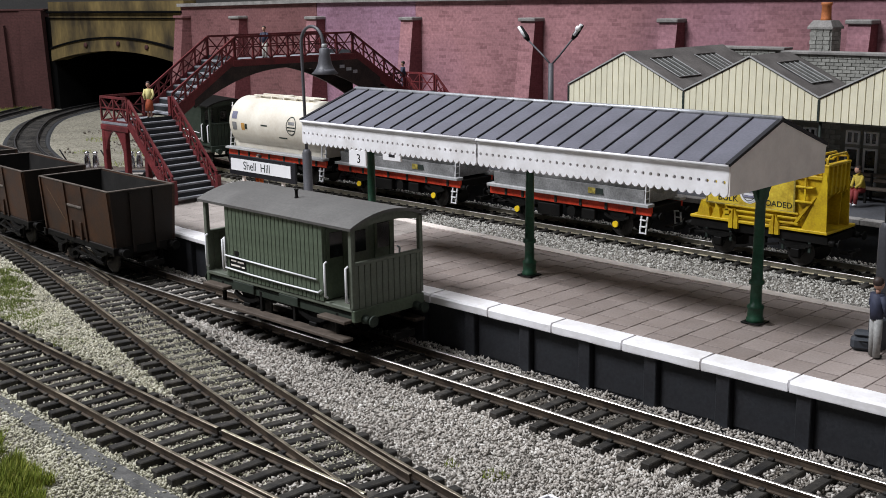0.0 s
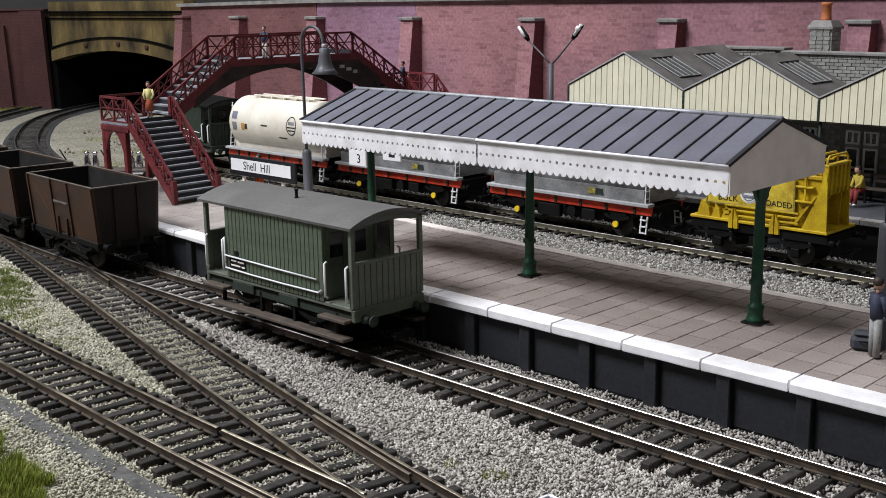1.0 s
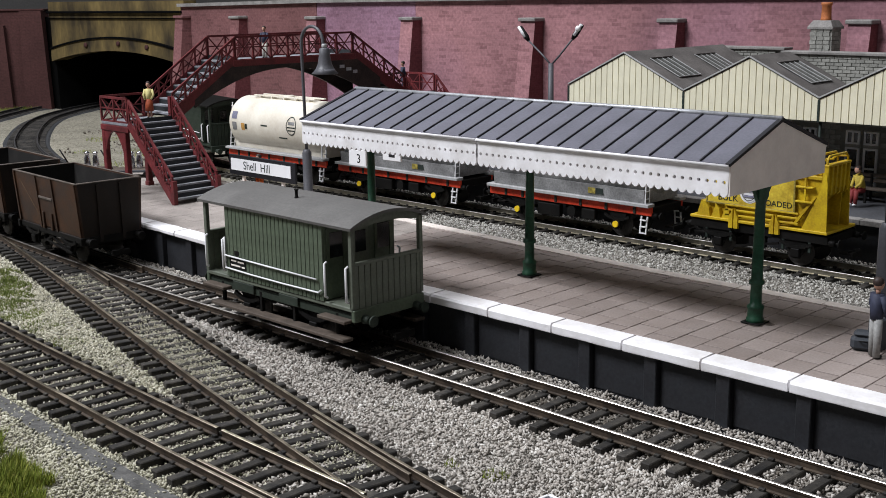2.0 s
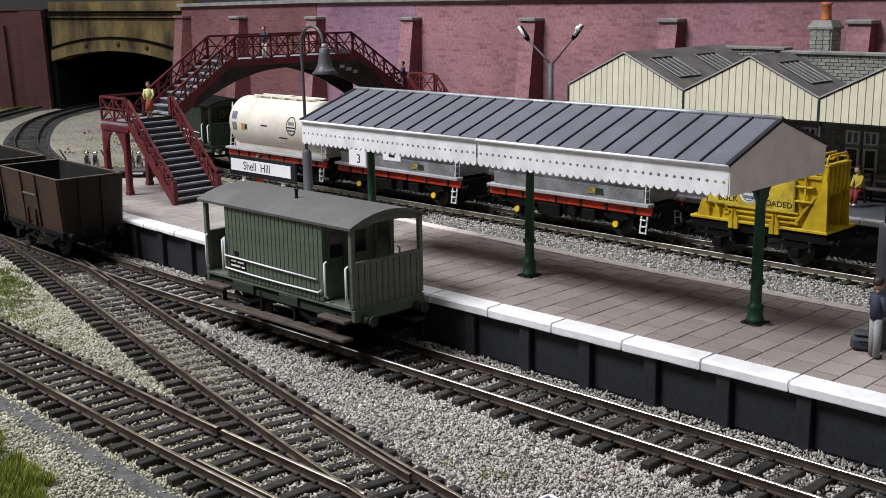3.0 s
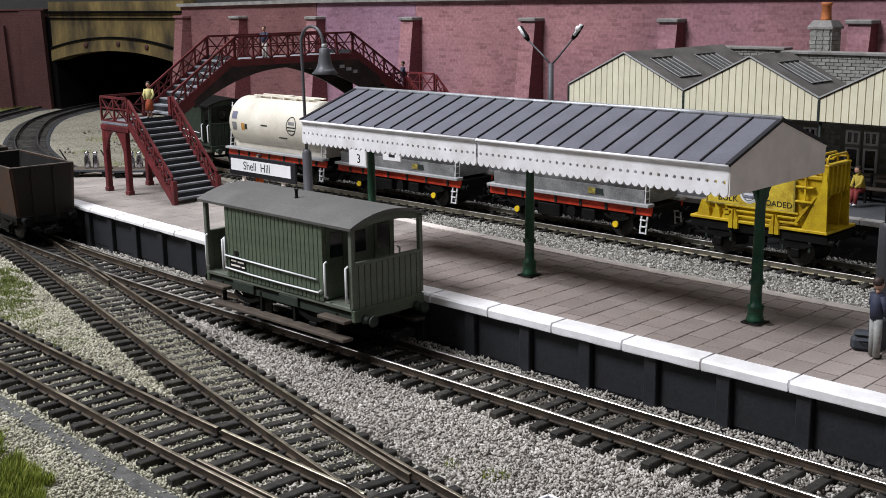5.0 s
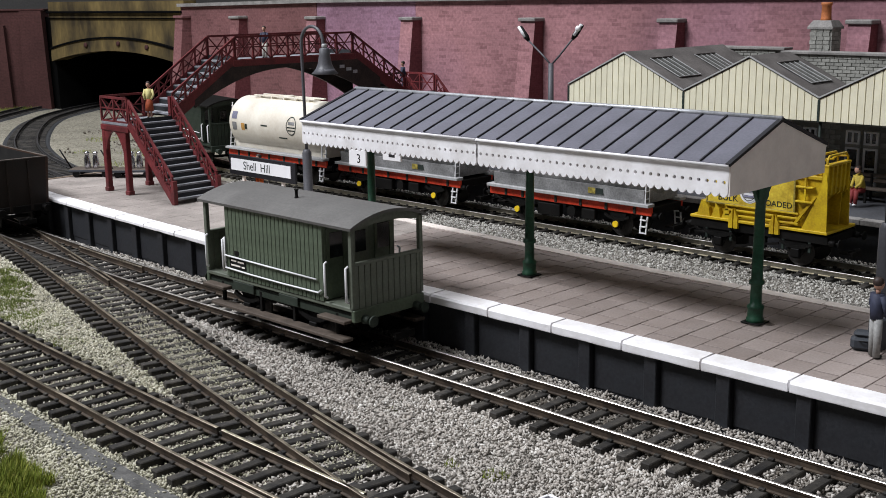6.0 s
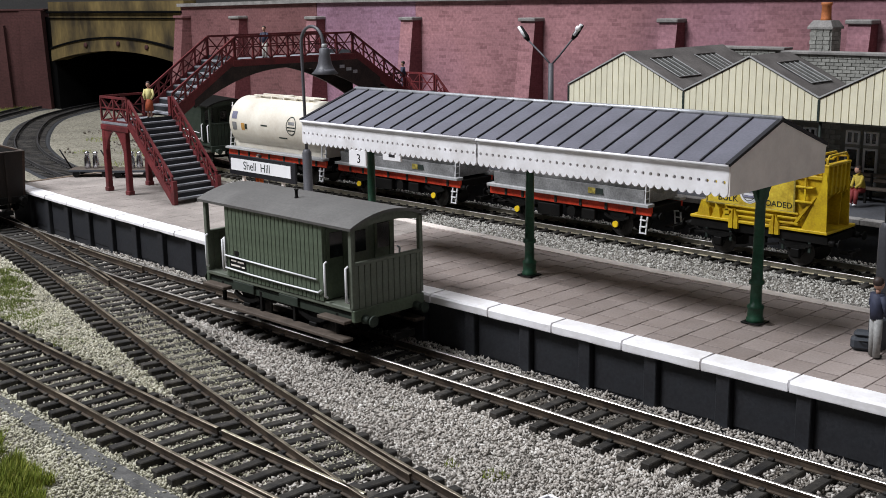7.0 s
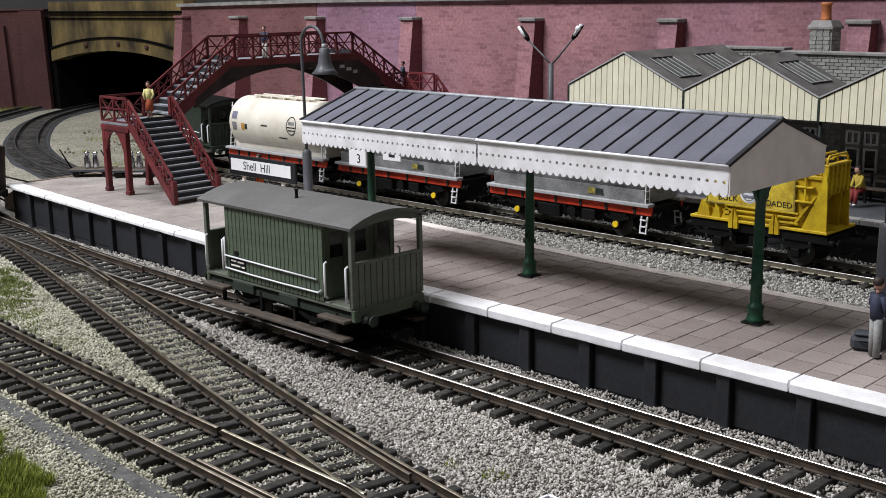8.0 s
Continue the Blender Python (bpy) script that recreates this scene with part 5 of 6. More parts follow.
    n = 20
    vs = [bm.verts.new((-4.0 + 4.4 * math.cos(2 * math.pi * k / n), -13.2 - 0.065 * math.sin(2 * math.pi * k / n) * 4.4, 28.6 + 4.4 * math.sin(2 * math.pi * k / n))) for k in range(n)]
    bm.faces.new(vs)
    part("emblem_disc", bm, WHITE_CLEAN, t, "round white and blue emblem")
    part("emblem_ring", roundel(bmesh.new(), (-4.0, 28.6), 2.9, 3.2, -13.6), INK, t)
    for dz, w in ((-1.2, 4.6), (1.0, 3.6)):
        part("emblem_bar", box(bmesh.new(), -4.0 - w / 2, -4.0 + w / 2, -13.62, -13.55, 28.6 + dz - 0.4, 28.6 + dz + 0.4), BLUE, t)
    add_running(t, (-18, 18), L, 12.0)
    return t


YW = yellow_wagon()
YW.matrix_basis = pose(-27 * MM, 200 * MM, 2.54 * MM)

# ---- far station ----
CLAPBOARD = mat("cream_clapboard", (0.83, 0.79, 0.6), 0.6, var=0.07, coarse=8, rand=0.03)
SLATE = mat("brown_grey_felt_roof", (0.125, 0.114, 0.107), 0.75, var=0.3, coarse=10)
GREY_BRICK = mat("grey_stone_brick", (0.3, 0.298, 0.27), 0.85, var=0.25, coarse=5, rand=0.14)
GREY_MORTAR = mat("grey_mortar", (0.19, 0.188, 0.172), 0.9, var=0.2)
TERRACOTTA = mat("terracotta", (0.5, 0.17, 0.06), 0.7, var=0.25)
SKY_GLASS = mat("skylight_glass", (0.10, 0.102, 0.094), 0.2, var=0.2, coarse=5, spec=0.6)
ASPHALT = mat("grey_platform_top", (0.066, 0.068, 0.075), 0.85, var=0.2)

fp = thing("far_platform", "grey surfaced far platform with pale edge", "platform", kind="structure")
part("core", box(bmesh.new(), -420, 300, 230, 378, -2.5, 16.6), WALL_DARK, fp)
part("surface", box(bmesh.new(), -421, 301, 232, 379, 16.6, PZ), ASPHALT, fp)
for k in range(-14, 10):
    part("edge_slab", box(bmesh.new(), 30 * k, 30 * k + 29.7, 226.5, 232, 15.4, PZ + 0.05, 0.2), STONE_CAP, fp)


def station():
    s = thing("station_building", "grey stone station with cream boarded ridge awning", "building")
    YA, YWL = 245.0, 285.0
    zv, zp, zb = 66.3, 83.6, 56.4
    valleys = [-172.5, -101.2, -30.6, 40.0, 110.6]
    for a, b in zip(valleys, valleys[1:]):
        c = (a + b) / 2
        n = 20
        w = (b - a) / n
        for i in range(n):
            x0, x1 = a + w * i + 0.21, a + w * (i + 1) - 0.21

            def top(x):
                return zv + (zp - zv) * (1 - abs(x - c) / ((b - a) / 2))
            bm = bmesh.new()
            prism(bm, [(x0, zb), (x1, zb), (x1, top(x1) - 0.3), (x0, top(x0) - 0.3)], "y", YA - 0.4, YA + 0.5)
            part("board", bm, CLAPBOARD, s)
        part("board_backing", prism(bmesh.new(), [(a, zb + 0.2), (b, zb + 0.2), (b, zv - 0.6), (c, zp - 0.8), (a, zv - 0.6)], "y", YA + 0.55, YA + 1.2), INK, s)
        for p, q, sk in (((a, zv), (c, zp), False), ((c, zp), (b, zv), True)):
            bm = bmesh.new()
            prism(bm, [p, q, (q[0], q[1] + 1.1), (p[0], p[1] + 1.1)], "y", YA - 0.6, 340 if c < -100 else YWL)
            slope = part("awning_roof", bm, SLATE, s, "brown-grey felted awning roof")
            bm = beam(bmesh.new(), (p[0], YA - 0.9, p[1] + 0.7), (q[0], YA - 0.9, q[1] + 0.8), 0.6, 0.6)
            part("barge_board", bm, PALE_GREY, s, "pale grey barge board")
            dx, dz = q[0] - p[0], q[1] - p[1]
            ln = math.hypot(dx, dz)
            nx, nz = -dz / ln, dx / ln
            if sk:
                for y0 in ((YA + 10, YA + 52) if c < -100 else (YA + 10,)):
                    def at(u, v, h):
                        return (p[0] + dx * u + nx * h, y0 + v, p[1] + dz * u + nz * h)
                    bm = bmesh.new()
                    sheet(bm, [[at(u, v, 1.4) for v in (0, 20)] for u in (0.22, 0.72)])
                    sky = part("skylight", bm, SKY_GLASS, slope, "dusty glazed skylight")
                    for v in (0, 5, 10, 15, 20):
                        part("glazing_bar", beam(bmesh.new(), at(0.22, v, 1.6), at(0.72, v, 1.6), 0.22 if v % 20 else 0.6, 0.25), PALE_GREY, slope)
                    part("glazing_bar", beam(bmesh.new(), at(0.22, 0, 1.6), at(0.22, 20, 1.6), 1.1, 0.6), SLATE, slope)
                    part("glazing_bar", beam(bmesh.new(), at(0.72, 0, 1.6), at(0.72, 20, 1.6), 0.7, 0.4), PALE_GREY, slope)
        part("valley_post", box(bmesh.new(), a - 0.5, a + 0.5, YA - 0.8, YA + 0.6, zb - 0.3, zv - 0.2), INK, s)
        part("downpipe", rod(bmesh.new(), [(a, YA + 2, zb), (a, YA + 2, PZ)], 0.7, 6), INK, s)
    # main wall with its windows
    wall_ = part("wall", box(bmesh.new(), -70, 200, YWL, YWL + 60, PZ, 66), GREY_MORTAR, s)
    brick = finish("brick", box(bmesh.new(), -2.65, 2.65, -0.5, 0.4, -1.12, 1.12, 0.12), GREY_BRICK)
    wins = [-62.7, -53.7, -31.8, -22.8, -1.0, 8.0]
    for r in range(15):
        for i in range(22):
            x = -80 + 5.6 * i + (2.8 if r % 2 else 0)
            z = PZ + 3 + 2.4 * r
            if any(abs(x - w) < 6.3 for w in wins) and 22 < z < 50:
                continue
            if z > 24:
                part("brick", brick, None, wall_, at=(x, YWL, z))
    for w in wins:
        win = part("window", box(bmesh.new(), w - 3.9, w + 3.9, YWL - 0.3, YWL + 0.4, 21, 49), GREY_BRICK, s, "stone-framed window")
        for z0, z1, nb in ((42.4, 48.0, 2), (21.5, 40.0, 1)):
            part("pane", box(bmesh.new(), w - 2.9, w + 2.9, YWL - 0.55, YWL - 0.35, z0, z1), GLASS, win, "dark window glass")
            bm = bmesh.new()
            for x in (w - 3.0, w + 3.0) + ((w - 0.0,) if nb == 2 else ()):
                box(bm, x - 0.5, x + 0.5, YWL - 1.1, YWL - 0.2, z0 - 0.4, z1 + 0.4)
            for z in (z0, z1) + (((z0 + z1) / 2,) if nb == 1 else ()):
                box(bm, w - 2.5, w + 2.5, YWL - 1.0, YWL - 0.25, z - 0.45, z + 0.45)
            part("window_frame", bm, WHITE_CLEAN, win, "white painted frame")
    # parapet in two lengths, stone by stone
    pb = finish("brick", box(bmesh.new(), -2.02, 2.02, -0.6, 0.6, -0.72, 0.72, 0.12), GREY_BRICK)
    for x0, x1, y, zt in ((-139, -100, 341.0, 82.2), (-69.5, 120, YWL - 0.2, 83.6)):
        par = part("parapet", box(bmesh.new(), x0, x1, y + 0.3, y + 6, 60, zt), GREY_MORTAR, s)
        r = 0
        z = zt - 1.0
        while z > 64:
            x = x0 + 2.3 + (2.15 if r % 2 else 0)
            while x < min(x1, 25) - 3:
                part("brick", pb, None, par, at=(x, y, z))
                x += 4.3
            z -= 1.66
            r += 1
        part("parapet_coping", box(bmesh.new(), x0 - 1.5, x1 + 1.5, y - 2.0, y + 8, zt, zt + 1.5, 0.3), STONE_CAP, s, "pale stone coping")
    cx, cy = -58.5, 304
    ch = part("chimney_stack", box(bmesh.new(), cx - 5.4, cx + 5.4, cy - 5, cy + 5, 60, 95.2), GREY_MORTAR, s, "grey brick chimney stack")
    cb = finish("brick", box(bmesh.new(), -1.62, 1.62, -0.4, 0.4, -0.95, 0.95, 0.1), GREY_BRICK)
    for r in range(6):
        for i in range(3):
            part("brick", cb, None, ch, at=(cx - 3.75 + 3.5 * i + (0.25 if r % 2 else -0.1), cy - 5.15, 84.6 + 2.05 * r))
        for i in range(3):
            part("brick", cb, None, ch, at=(cx + 5.55, cy - 3.3 + 3.3 * i, 84.6 + 2.05 * r), rz=90)
    bm = bmesh.new()
    vs0 = [(-6.6, -6.2), (6.6, -6.2), (6.6, 6.2), (-6.6, 6.2)]
    lo = [bm.verts.new((cx + a, cy + b, 95.2)) for a, b in vs0]
    mid = [bm.verts.new((cx + a, cy + b, 96.2)) for a, b in vs0]
    hi = [bm.verts.new((cx + a * 0.7, cy + b * 0.7, 99.4)) for a, b in vs0]
    bm.faces.new(lo[::-1])
    bm.faces.new(hi)
    for p, q in ((lo, mid), (mid, hi)):
        for k in range(4):
            bm.faces.new((p[k], p[(k + 1) % 4], q[(k + 1) % 4], q[k]))
    part("chimney_cap", bm, STONE_CAP, ch, "pale sloped chimney cap")
    part("chimney_pot", lathe(bmesh.new(), [(2.9, 0), (2.5, 1.2), (2.3, 7.2), (2.7, 7.6), (2.7, 8.8), (2.0, 8.9)], 12), TERRACOTTA, ch, "terracotta chimney pot", at=(cx, cy, 99.2))
    return s


station()

# ---- lamps and signs ----
GREY_PAINT = mat("grey_lamp_paint", (0.09, 0.09, 0.1), 0.45, var=0.15)


def swan_lamp():
    l = thing("platform_lamp", "grey swan-neck platform lamp with bell shade", "lamp", group="platform lamps")
    part("lower_post", lathe(bmesh.new(), [(2.6, 0), (2.6, 1.2), (2.1, 1.6), (2.1, 27), (1.6, 28), (1.3, 28.6)], 14), GREY_PAINT, l)
    pts = [(0, 0, 28), (-0.6, 0, 55), (-1.0, 0, 76)]
    for k in range(1, 13):
        a = math.pi * k / 12
        pts.append((6.6 - 7.6 * math.cos(a), 0, 76 + 7.6 * math.sin(a)))
    pts.append((14.6, 0, 72))
    part("swan_neck", rod(bmesh.new(), pts, 0.72, 8), GREY_PAINT, l, "thin curved swan neck")
    sh = lathe(bmesh.new(), [(1.7, 0), (2.2, -0.4), (2.5, -3.5), (3.1, -7), (4.2, -9.3), (5.9, -11), (5.7, -11.2), (3.0, -7.6), (0.5, -3)], 20)
    part("shade", sh, GREY_PAINT, l, "flared grey bell shade", at=(14.9, 0, 74.4))
    part("shade_cap", lathe(bmesh.new(), [(1.2, 0), (1.2, 1.6), (0.9, 2.0)], 10), PALE_GREY, l, at=(14.9, 0, 74.2))
    return l


LAMP = swan_lamp()
LAMP.matrix_basis = pose(-197.6 * MM, 85 * MM, PZ * MM)
copy_thing(LAMP, pose(68.2 * MM, 90.5 * MM, PZ * MM))

tl = thing("twin_lamp", "tall grey twin-arm street lamp", "lamp", at=(-181, 240, PZ))
part("pole", rod(bmesh.new(), [(0, 0, 0), (0, 0, 30), (0, 0, 60)], [2.0, 1.7, 1.4], 10), GREY_PAINT, tl)
for s, tip in ((-1, (-15.5, 0, 71.5)), (1, (14.3, 0, 73))):
    part("arm", rod(bmesh.new(), [(0, 0, 59), (s * 5, 0, 63.5), tip], 0.5, 6), GREY_PAINT, tl)
    d = Vector((s * 6.0, 0, 7.2))
    part("lamp_head", rod(bmesh.new(), [tip, Vector(tip) + d * 0.25, Vector(tip) + d], [0.8, 1.5, 1.2], 10), BLACK, tl, "dark lamp housing")
    # A plain white ball stands in for the bright glint on each head.
    part("bulb", ball(bmesh.new(), Vector(tip) + d * 0.75 + Vector((0, -1.4, 0)), 1.5 if s > 0 else 0.6), WHITE_CLEAN, tl, "white ball painted as the lamp head's bright glint")
    part("lens", rod(bmesh.new(), [Vector(tip) + d * 0.3 + Vector((0, -1.0, -0.2)), Vector(tip) + d * 1.06 + Vector((0, -1.0, -0.2))], 0.85, 8), WHITE_CLEAN, tl, "glossy white lamp lens")

sg = thing("station_sign", "black-framed white station name sign", "sign", at=(-231, 84.6, 30.2), rz=0)
part("frame", box(bmesh.new(), -26.2, 25.6, -0.6, 0.6, -0.9, 9.0, 0.2), SEAM, sg)
part("panel", box(bmesh.new(), -24.4, 22.4, -0.95, -0.5, 1.5, 7.2), WHITE_CLEAN, sg, "clean white name panel")
lettering(sg, "Shell  Hill", 5.6, (-3.6, -1.0, 2.5), INK)
for x in (-17, 14):
    part("sign_leg", box(bmesh.new(), x - 0.8, x + 0.8, 0.6, 1.8, -12.5, 5), CANOPY_END, sg, "cream sign leg")

# ---- figurines and luggage ----
SKIN = mat("figure_skin", (0.5, 0.28, 0.2), 0.6)
HAIR = mat("figure_hair", (0.04, 0.025, 0.02), 0.6)


def figurine(at, rz, top, bottom, skirt=False, seated=False, label="", shoes=None, size=1.0):
    """A small painted model figure, one plain mesh."""
    bm = bmesh.new()

    def paint(idx):
        for f_ in bm.faces:
            if f_ not in done:
                f_.material_index = idx
                done.add(f_)
    done = set()
    if seated:
        for y in (-1.2, 1.2):
            rod(bm, [(0, y, 7), (4.6, y, 7.4)], [1.5, 1.2], 8)
            rod(bm, [(4.6, y, 7.4), (4.9, y, 1.0)], [1.15, 0.8], 8)
        paint(1)
        for y in (-1.2, 1.2):
            ball(bm, (5.5, y, 0.8), 0.9, (1.5, 0.8, 0.7))
        paint(4)
        rod(bm, [(0, 0, 6.5), (0.9, 0, 10), (2.3, 0, 14.0)], [2.2, 2.3, 1.9], 10)
        for y in (-2.2, 2.2):
            rod(bm, [(2.0, y, 13.6), (3.4, y, 10.4), (5.4, y * 0.5, 8.6)], 0.75, 6)
        paint(0)
        ball(bm, (3.0, 0, 16.4), 1.6, (1, 0.9, 1.1))
        paint(2)
        ball(bm, (2.7, 0, 16.9), 1.65, (1, 0.95, 0.95))
        paint(3)
    else:
        if skirt:
            lathe(bm, [(2.6, 4.5), (2.3, 8), (1.8, 11.8)], 10)
            paint(1)
            for y in (-0.9, 0.9):
                rod(bm, [(0, y, 0), (0, y, 4.6)], 0.6, 6)
            paint(2)
        else:
            for y in (-1.0, 1.0):
                rod(bm, [(0.2 * y, y * 1.1, 0.4), (0, y, 6), (0, y * 0.8, 11)], [0.95, 1.05, 1.25], 8)
            paint(1)
        for y in (-1.0, 1.0):
            ball(bm, (0.6, y, 0.5), 0.8, (1.5, 0.8, 0.65))
        paint(4)
        rod(bm, [(0, 0, 10.8), (0, 0, 14), (0, 0, 17.8)], [1.7, 1.9, 1.7], 10)
        for y in (-1, 1):
            rod(bm, [(0, y * 2.0, 17.4), (0.3, y * 3.0, 14.2), (1.8, y * 1.9, 11.6)], [0.85, 0.75, 0.6], 7)
        paint(0)
        rod(bm, [(0, 0, 17.6), (0, 0, 19)], 0.7, 6)
        ball(bm, (0.1, 0, 20.3), 1.5, (1, 0.9, 1.15))
        paint(2)
        ball(bm, (-0.15, 0, 20.9), 1.55, (1, 0.95, 0.95))
        paint(3)
    bm.transform(Matrix.Scale(size, 4))
    ob = part("figurine", bm, [top, bottom, SKIN, HAIR, shoes or INK], None, at=at, rz=rz)
    return tagged(ob, label, "figurine")


CLOTH = {n: mat("cloth_" + n, c, 0.7) for n, c in dict(lemon=(0.62, 0.56, 0.24), yellow=(0.5, 0.38, 0.06), rust=(0.3, 0.06, 0.02), navy=(0.035, 0.04, 0.07), grey=(0.32, 0.32, 0.31), red=(0.26, 0.04, 0.04), pale=(0.6, 0.58, 0.52), orange=(0.7, 0.13, 0.02)).items()}
figurine((-310, 73.5, 54.0), -50, CLOTH["lemon"], CLOTH["rust"], skirt=True, size=0.85, label="painted figurine in yellow blouse and rust skirt on the landing")
figurine((-303, 143, 81.5), -60, CLOTH["navy"], CLOTH["pale"], size=0.78, label="painted figurine in navy coat on the footbridge")
figurine((-303, 247, 56.0), -140, CLOTH["navy"], CLOTH["navy"], size=0.85, label="dark painted figurine on the far bridge steps")
figurine((84.2, 49.8, PZ), 60, CLOTH["navy"], CLOTH["grey"], label="painted figurine in navy jacket beside the lamp post")
figurine((-14.0, 257, PZ + 0.6), -105, CLOTH["yellow"], CLOTH["red"], seated=True, label="seated painted figurine in yellow top and red trousers", shoes=WHITE_CLEAN)
figurine((-240, 89, PZ), -70, CLOTH["orange"], CLOTH["orange"], label="small painted figurine in orange overalls")

CASE = mat("dark_case", (0.05, 0.056, 0.066), 0.6, var=0.2)
su = thing("trunk", "dark grey travelling trunk on the platform", "luggage", at=(79.2, 54.5, PZ), rz=20)
part("case", box(bmesh.new(), -3.4, 3.6, -2.4, 2.4, 0, 4.2, 1.1), CASE, su)
part("lid", box(bmesh.new(), -2.7, 3.1, -2.0, 2.0, 3.9, 5.4, 0.7), CASE, su)
part("handle", rod(bmesh.new(), [(-1, -2.4, 3), (-0.7, -3, 3.1), (0.7, -3, 3.1), (1, -2.4, 3)], 0.2, 5), BLACK, su)
su2 = thing("suitcase", "small dark upright suitcase", "luggage", at=(82.0, 56.5, PZ), rz=-15)
part("case", box(bmesh.new(), -1.5, 1.5, -2.6, 2.6, 0, 9.0, 0.5), CASE, su2)
part("handle", rod(bmesh.new(), [(0, -1, 9), (0, -0.8, 9.8), (0, 0.8, 9.8), (0, 1, 9)], 0.2, 5), BLACK, su2)

bench = thing("bench", "dark wooden platform bench", "bench", at=(-16, 268, PZ))
for k in range(3):
    part("seat_slat", box(bmesh.new(), -22, 22, -2.5 + 2.2 * k, -0.7 + 2.2 * k, 6.2, 7.0, 0.15), FOOTBOARD, bench)
for z in (9, 11.4):
    part("back_slat", box(bmesh.new(), -22, 22, 4.4, 5.1, z, z + 1.7, 0.15), FOOTBOARD, bench)
for x in (-18, 0, 18):
    bm = box(bmesh.new(), x - 0.5, x + 0.5, -2.2, -1.4, 0, 6.2)
    box(bm, x - 0.5, x + 0.5, 3.8, 4.4, 0, 13)
    part("bench_leg", bm, BLACK, bench)

CHROME = mat("bright_metal", (0.62, 0.63, 0.68), 0.2, 1.0, var=0.1, bump=0.02)


def churn_trolley(at, rz, label):
    t = thing("churn_trolley", label, "trolley", at=at, rz=rz, group="churn trolleys")
    part("deck", box(bmesh.new(), -12, 12, -6, 6, 3.2, 4.4, 0.2), FOOTBOARD, t)
    part("rail", box(bmesh.new(), -12, 12, -6.6, -6, 3.0, 4.2, 0.1), CASE, t)
    for x in (-8, 8):
        for y in (-6, 6):
            part("wheel", rod(bmesh.new(), [(x, y - 0.4, 1.9), (x, y + 0.4, 1.9)], 1.9, 12), BLACK, t)
    part("handle", rod(bmesh.new(), [(-12, 0, 4), (-18, 0, 15)], 0.45, 6), BLACK, t)
    return t


def churn(at):
    c = thing("milk_churn", "shiny metal milk churn on a trolley", "churn", at=at, group="milk churns")
    part("can", lathe(bmesh.new(), [(1.75, 0), (1.8, 0.3), (1.65, 5.6), (1.2, 6.9), (1.05, 7.9), (1.35, 8.2)], 14), CHROME, c)
    part("lid", lathe(bmesh.new(), [(1.45, 0), (1.45, 0.5), (1.0, 1.1), (0.4, 1.2)], 12), CHROME, c, "bright churn lid", at=(0, 0, 8.2))
    return c


churn_trolley((-374, 74, PZ), 45, "dark flat barrow carrying shiny milk churns")
churn_trolley((-354, 88, PZ), 45, "dark flat barrow with churns beneath the footbridge")
for p in ((-375.5, 71.5), (-371.8, 74.6), (-355.5, 87.5), (-352.2, 90.4)):
    churn((*p, PZ + 4.4))

sm = thing("white_edged_box", "small dark box with white edges in the ballast", "box", at=(59.0, -53.5, -2.0), rz=-5)
part("body", box(bmesh.new(), -6, 6, -4, 3.4, 0, 3.6, 0.2), mat("box_violet", (0.05, 0.045, 0.09), 0.5), sm)
part("rim", box(bmesh.new(), -6.3, 6.3, 3.4, 4.2, 0, 4.2, 0.15), WHITE_CLEAN, sm)
part("rim", box(bmesh.new(), -6.7, -5.9, -4, 3.4, 0, 4.2, 0.15), WHITE_CLEAN, sm)

# ---- loose stone and grass ----


def chips(name, places, lo, hi, material, label):
    """Loose chippings, each a small uneven eight-sided stone, joined into one object."""
    n = len(places)
    rng = np.random.default_rng(7)
    base = np.array([[1, 0, 0], [-1, 0, 0], [0, 1, 0], [0, -1, 0], [0, 0, 1], [0, 0, -1]], float)
    faces = np.array([[0, 2, 4], [2, 1, 4], [1, 3, 4], [3, 0, 4], [2, 0, 5], [1, 2, 5], [3, 1, 5], [0, 3, 5]])
    size = rng.uniform(lo, hi, n)[:, None, None] * np.stack([rng.uniform(0.4, 1.0, (n, 1)), rng.uniform(0.5, 1.05, (n, 1)), rng.uniform(0.9, 1.75, (n, 1))], 2)
    v = base[None] * size + rng.normal(0, 0.2, (n, 6, 3)) * size
    q = rng.normal(size=(n, 4))
    q /= np.linalg.norm(q, axis=1)[:, None]
    w, x, y, z = q.T
    rot = np.stack([1 - 2 * (y * y + z * z), 2 * (x * y - w * z), 2 * (x * z + w * y), 2 * (x * y + w * z), 1 - 2 * (x * x + z * z), 2 * (y * z - w * x), 2 * (x * z - w * y), 2 * (y * z + w * x), 1 - 2 * (x * x + y * y)], 1).reshape(n, 3, 3)
    v = np.einsum("nij,nkj->nki", rot, v) + places[:, None, :]
    me = bpy.data.meshes.new(name)
    me.vertices.add(n * 6)
    me.vertices.foreach_set("co", (v * MM).astype(np.float32).ravel())
    idx = (faces[None] + 6 * np.arange(n)[:, None, None]).astype(np.int32)
    me.loops.add(n * 24)
    me.loops.foreach_set("vertex_index", idx.ravel())
    me.polygons.add(n * 8)
    me.polygons.foreach_set("loop_start", np.arange(0, n * 24, 3, dtype=np.int32))
    me.update(calc_edges=True)
    me.materials.append(material)
    return tagged(new(name, me), label, "ballast", kind="stuff")


def dist_to(path, P):
    c = np.array([(p.x, p.y) for p in path])
    out = np.full(len(P), 1e9)
    for a in c[::2]:
        out = np.minimum(out, (P[:, 0] - a[0]) ** 2 + (P[:, 1] - a[1]) ** 2)
    return np.sqrt(out)


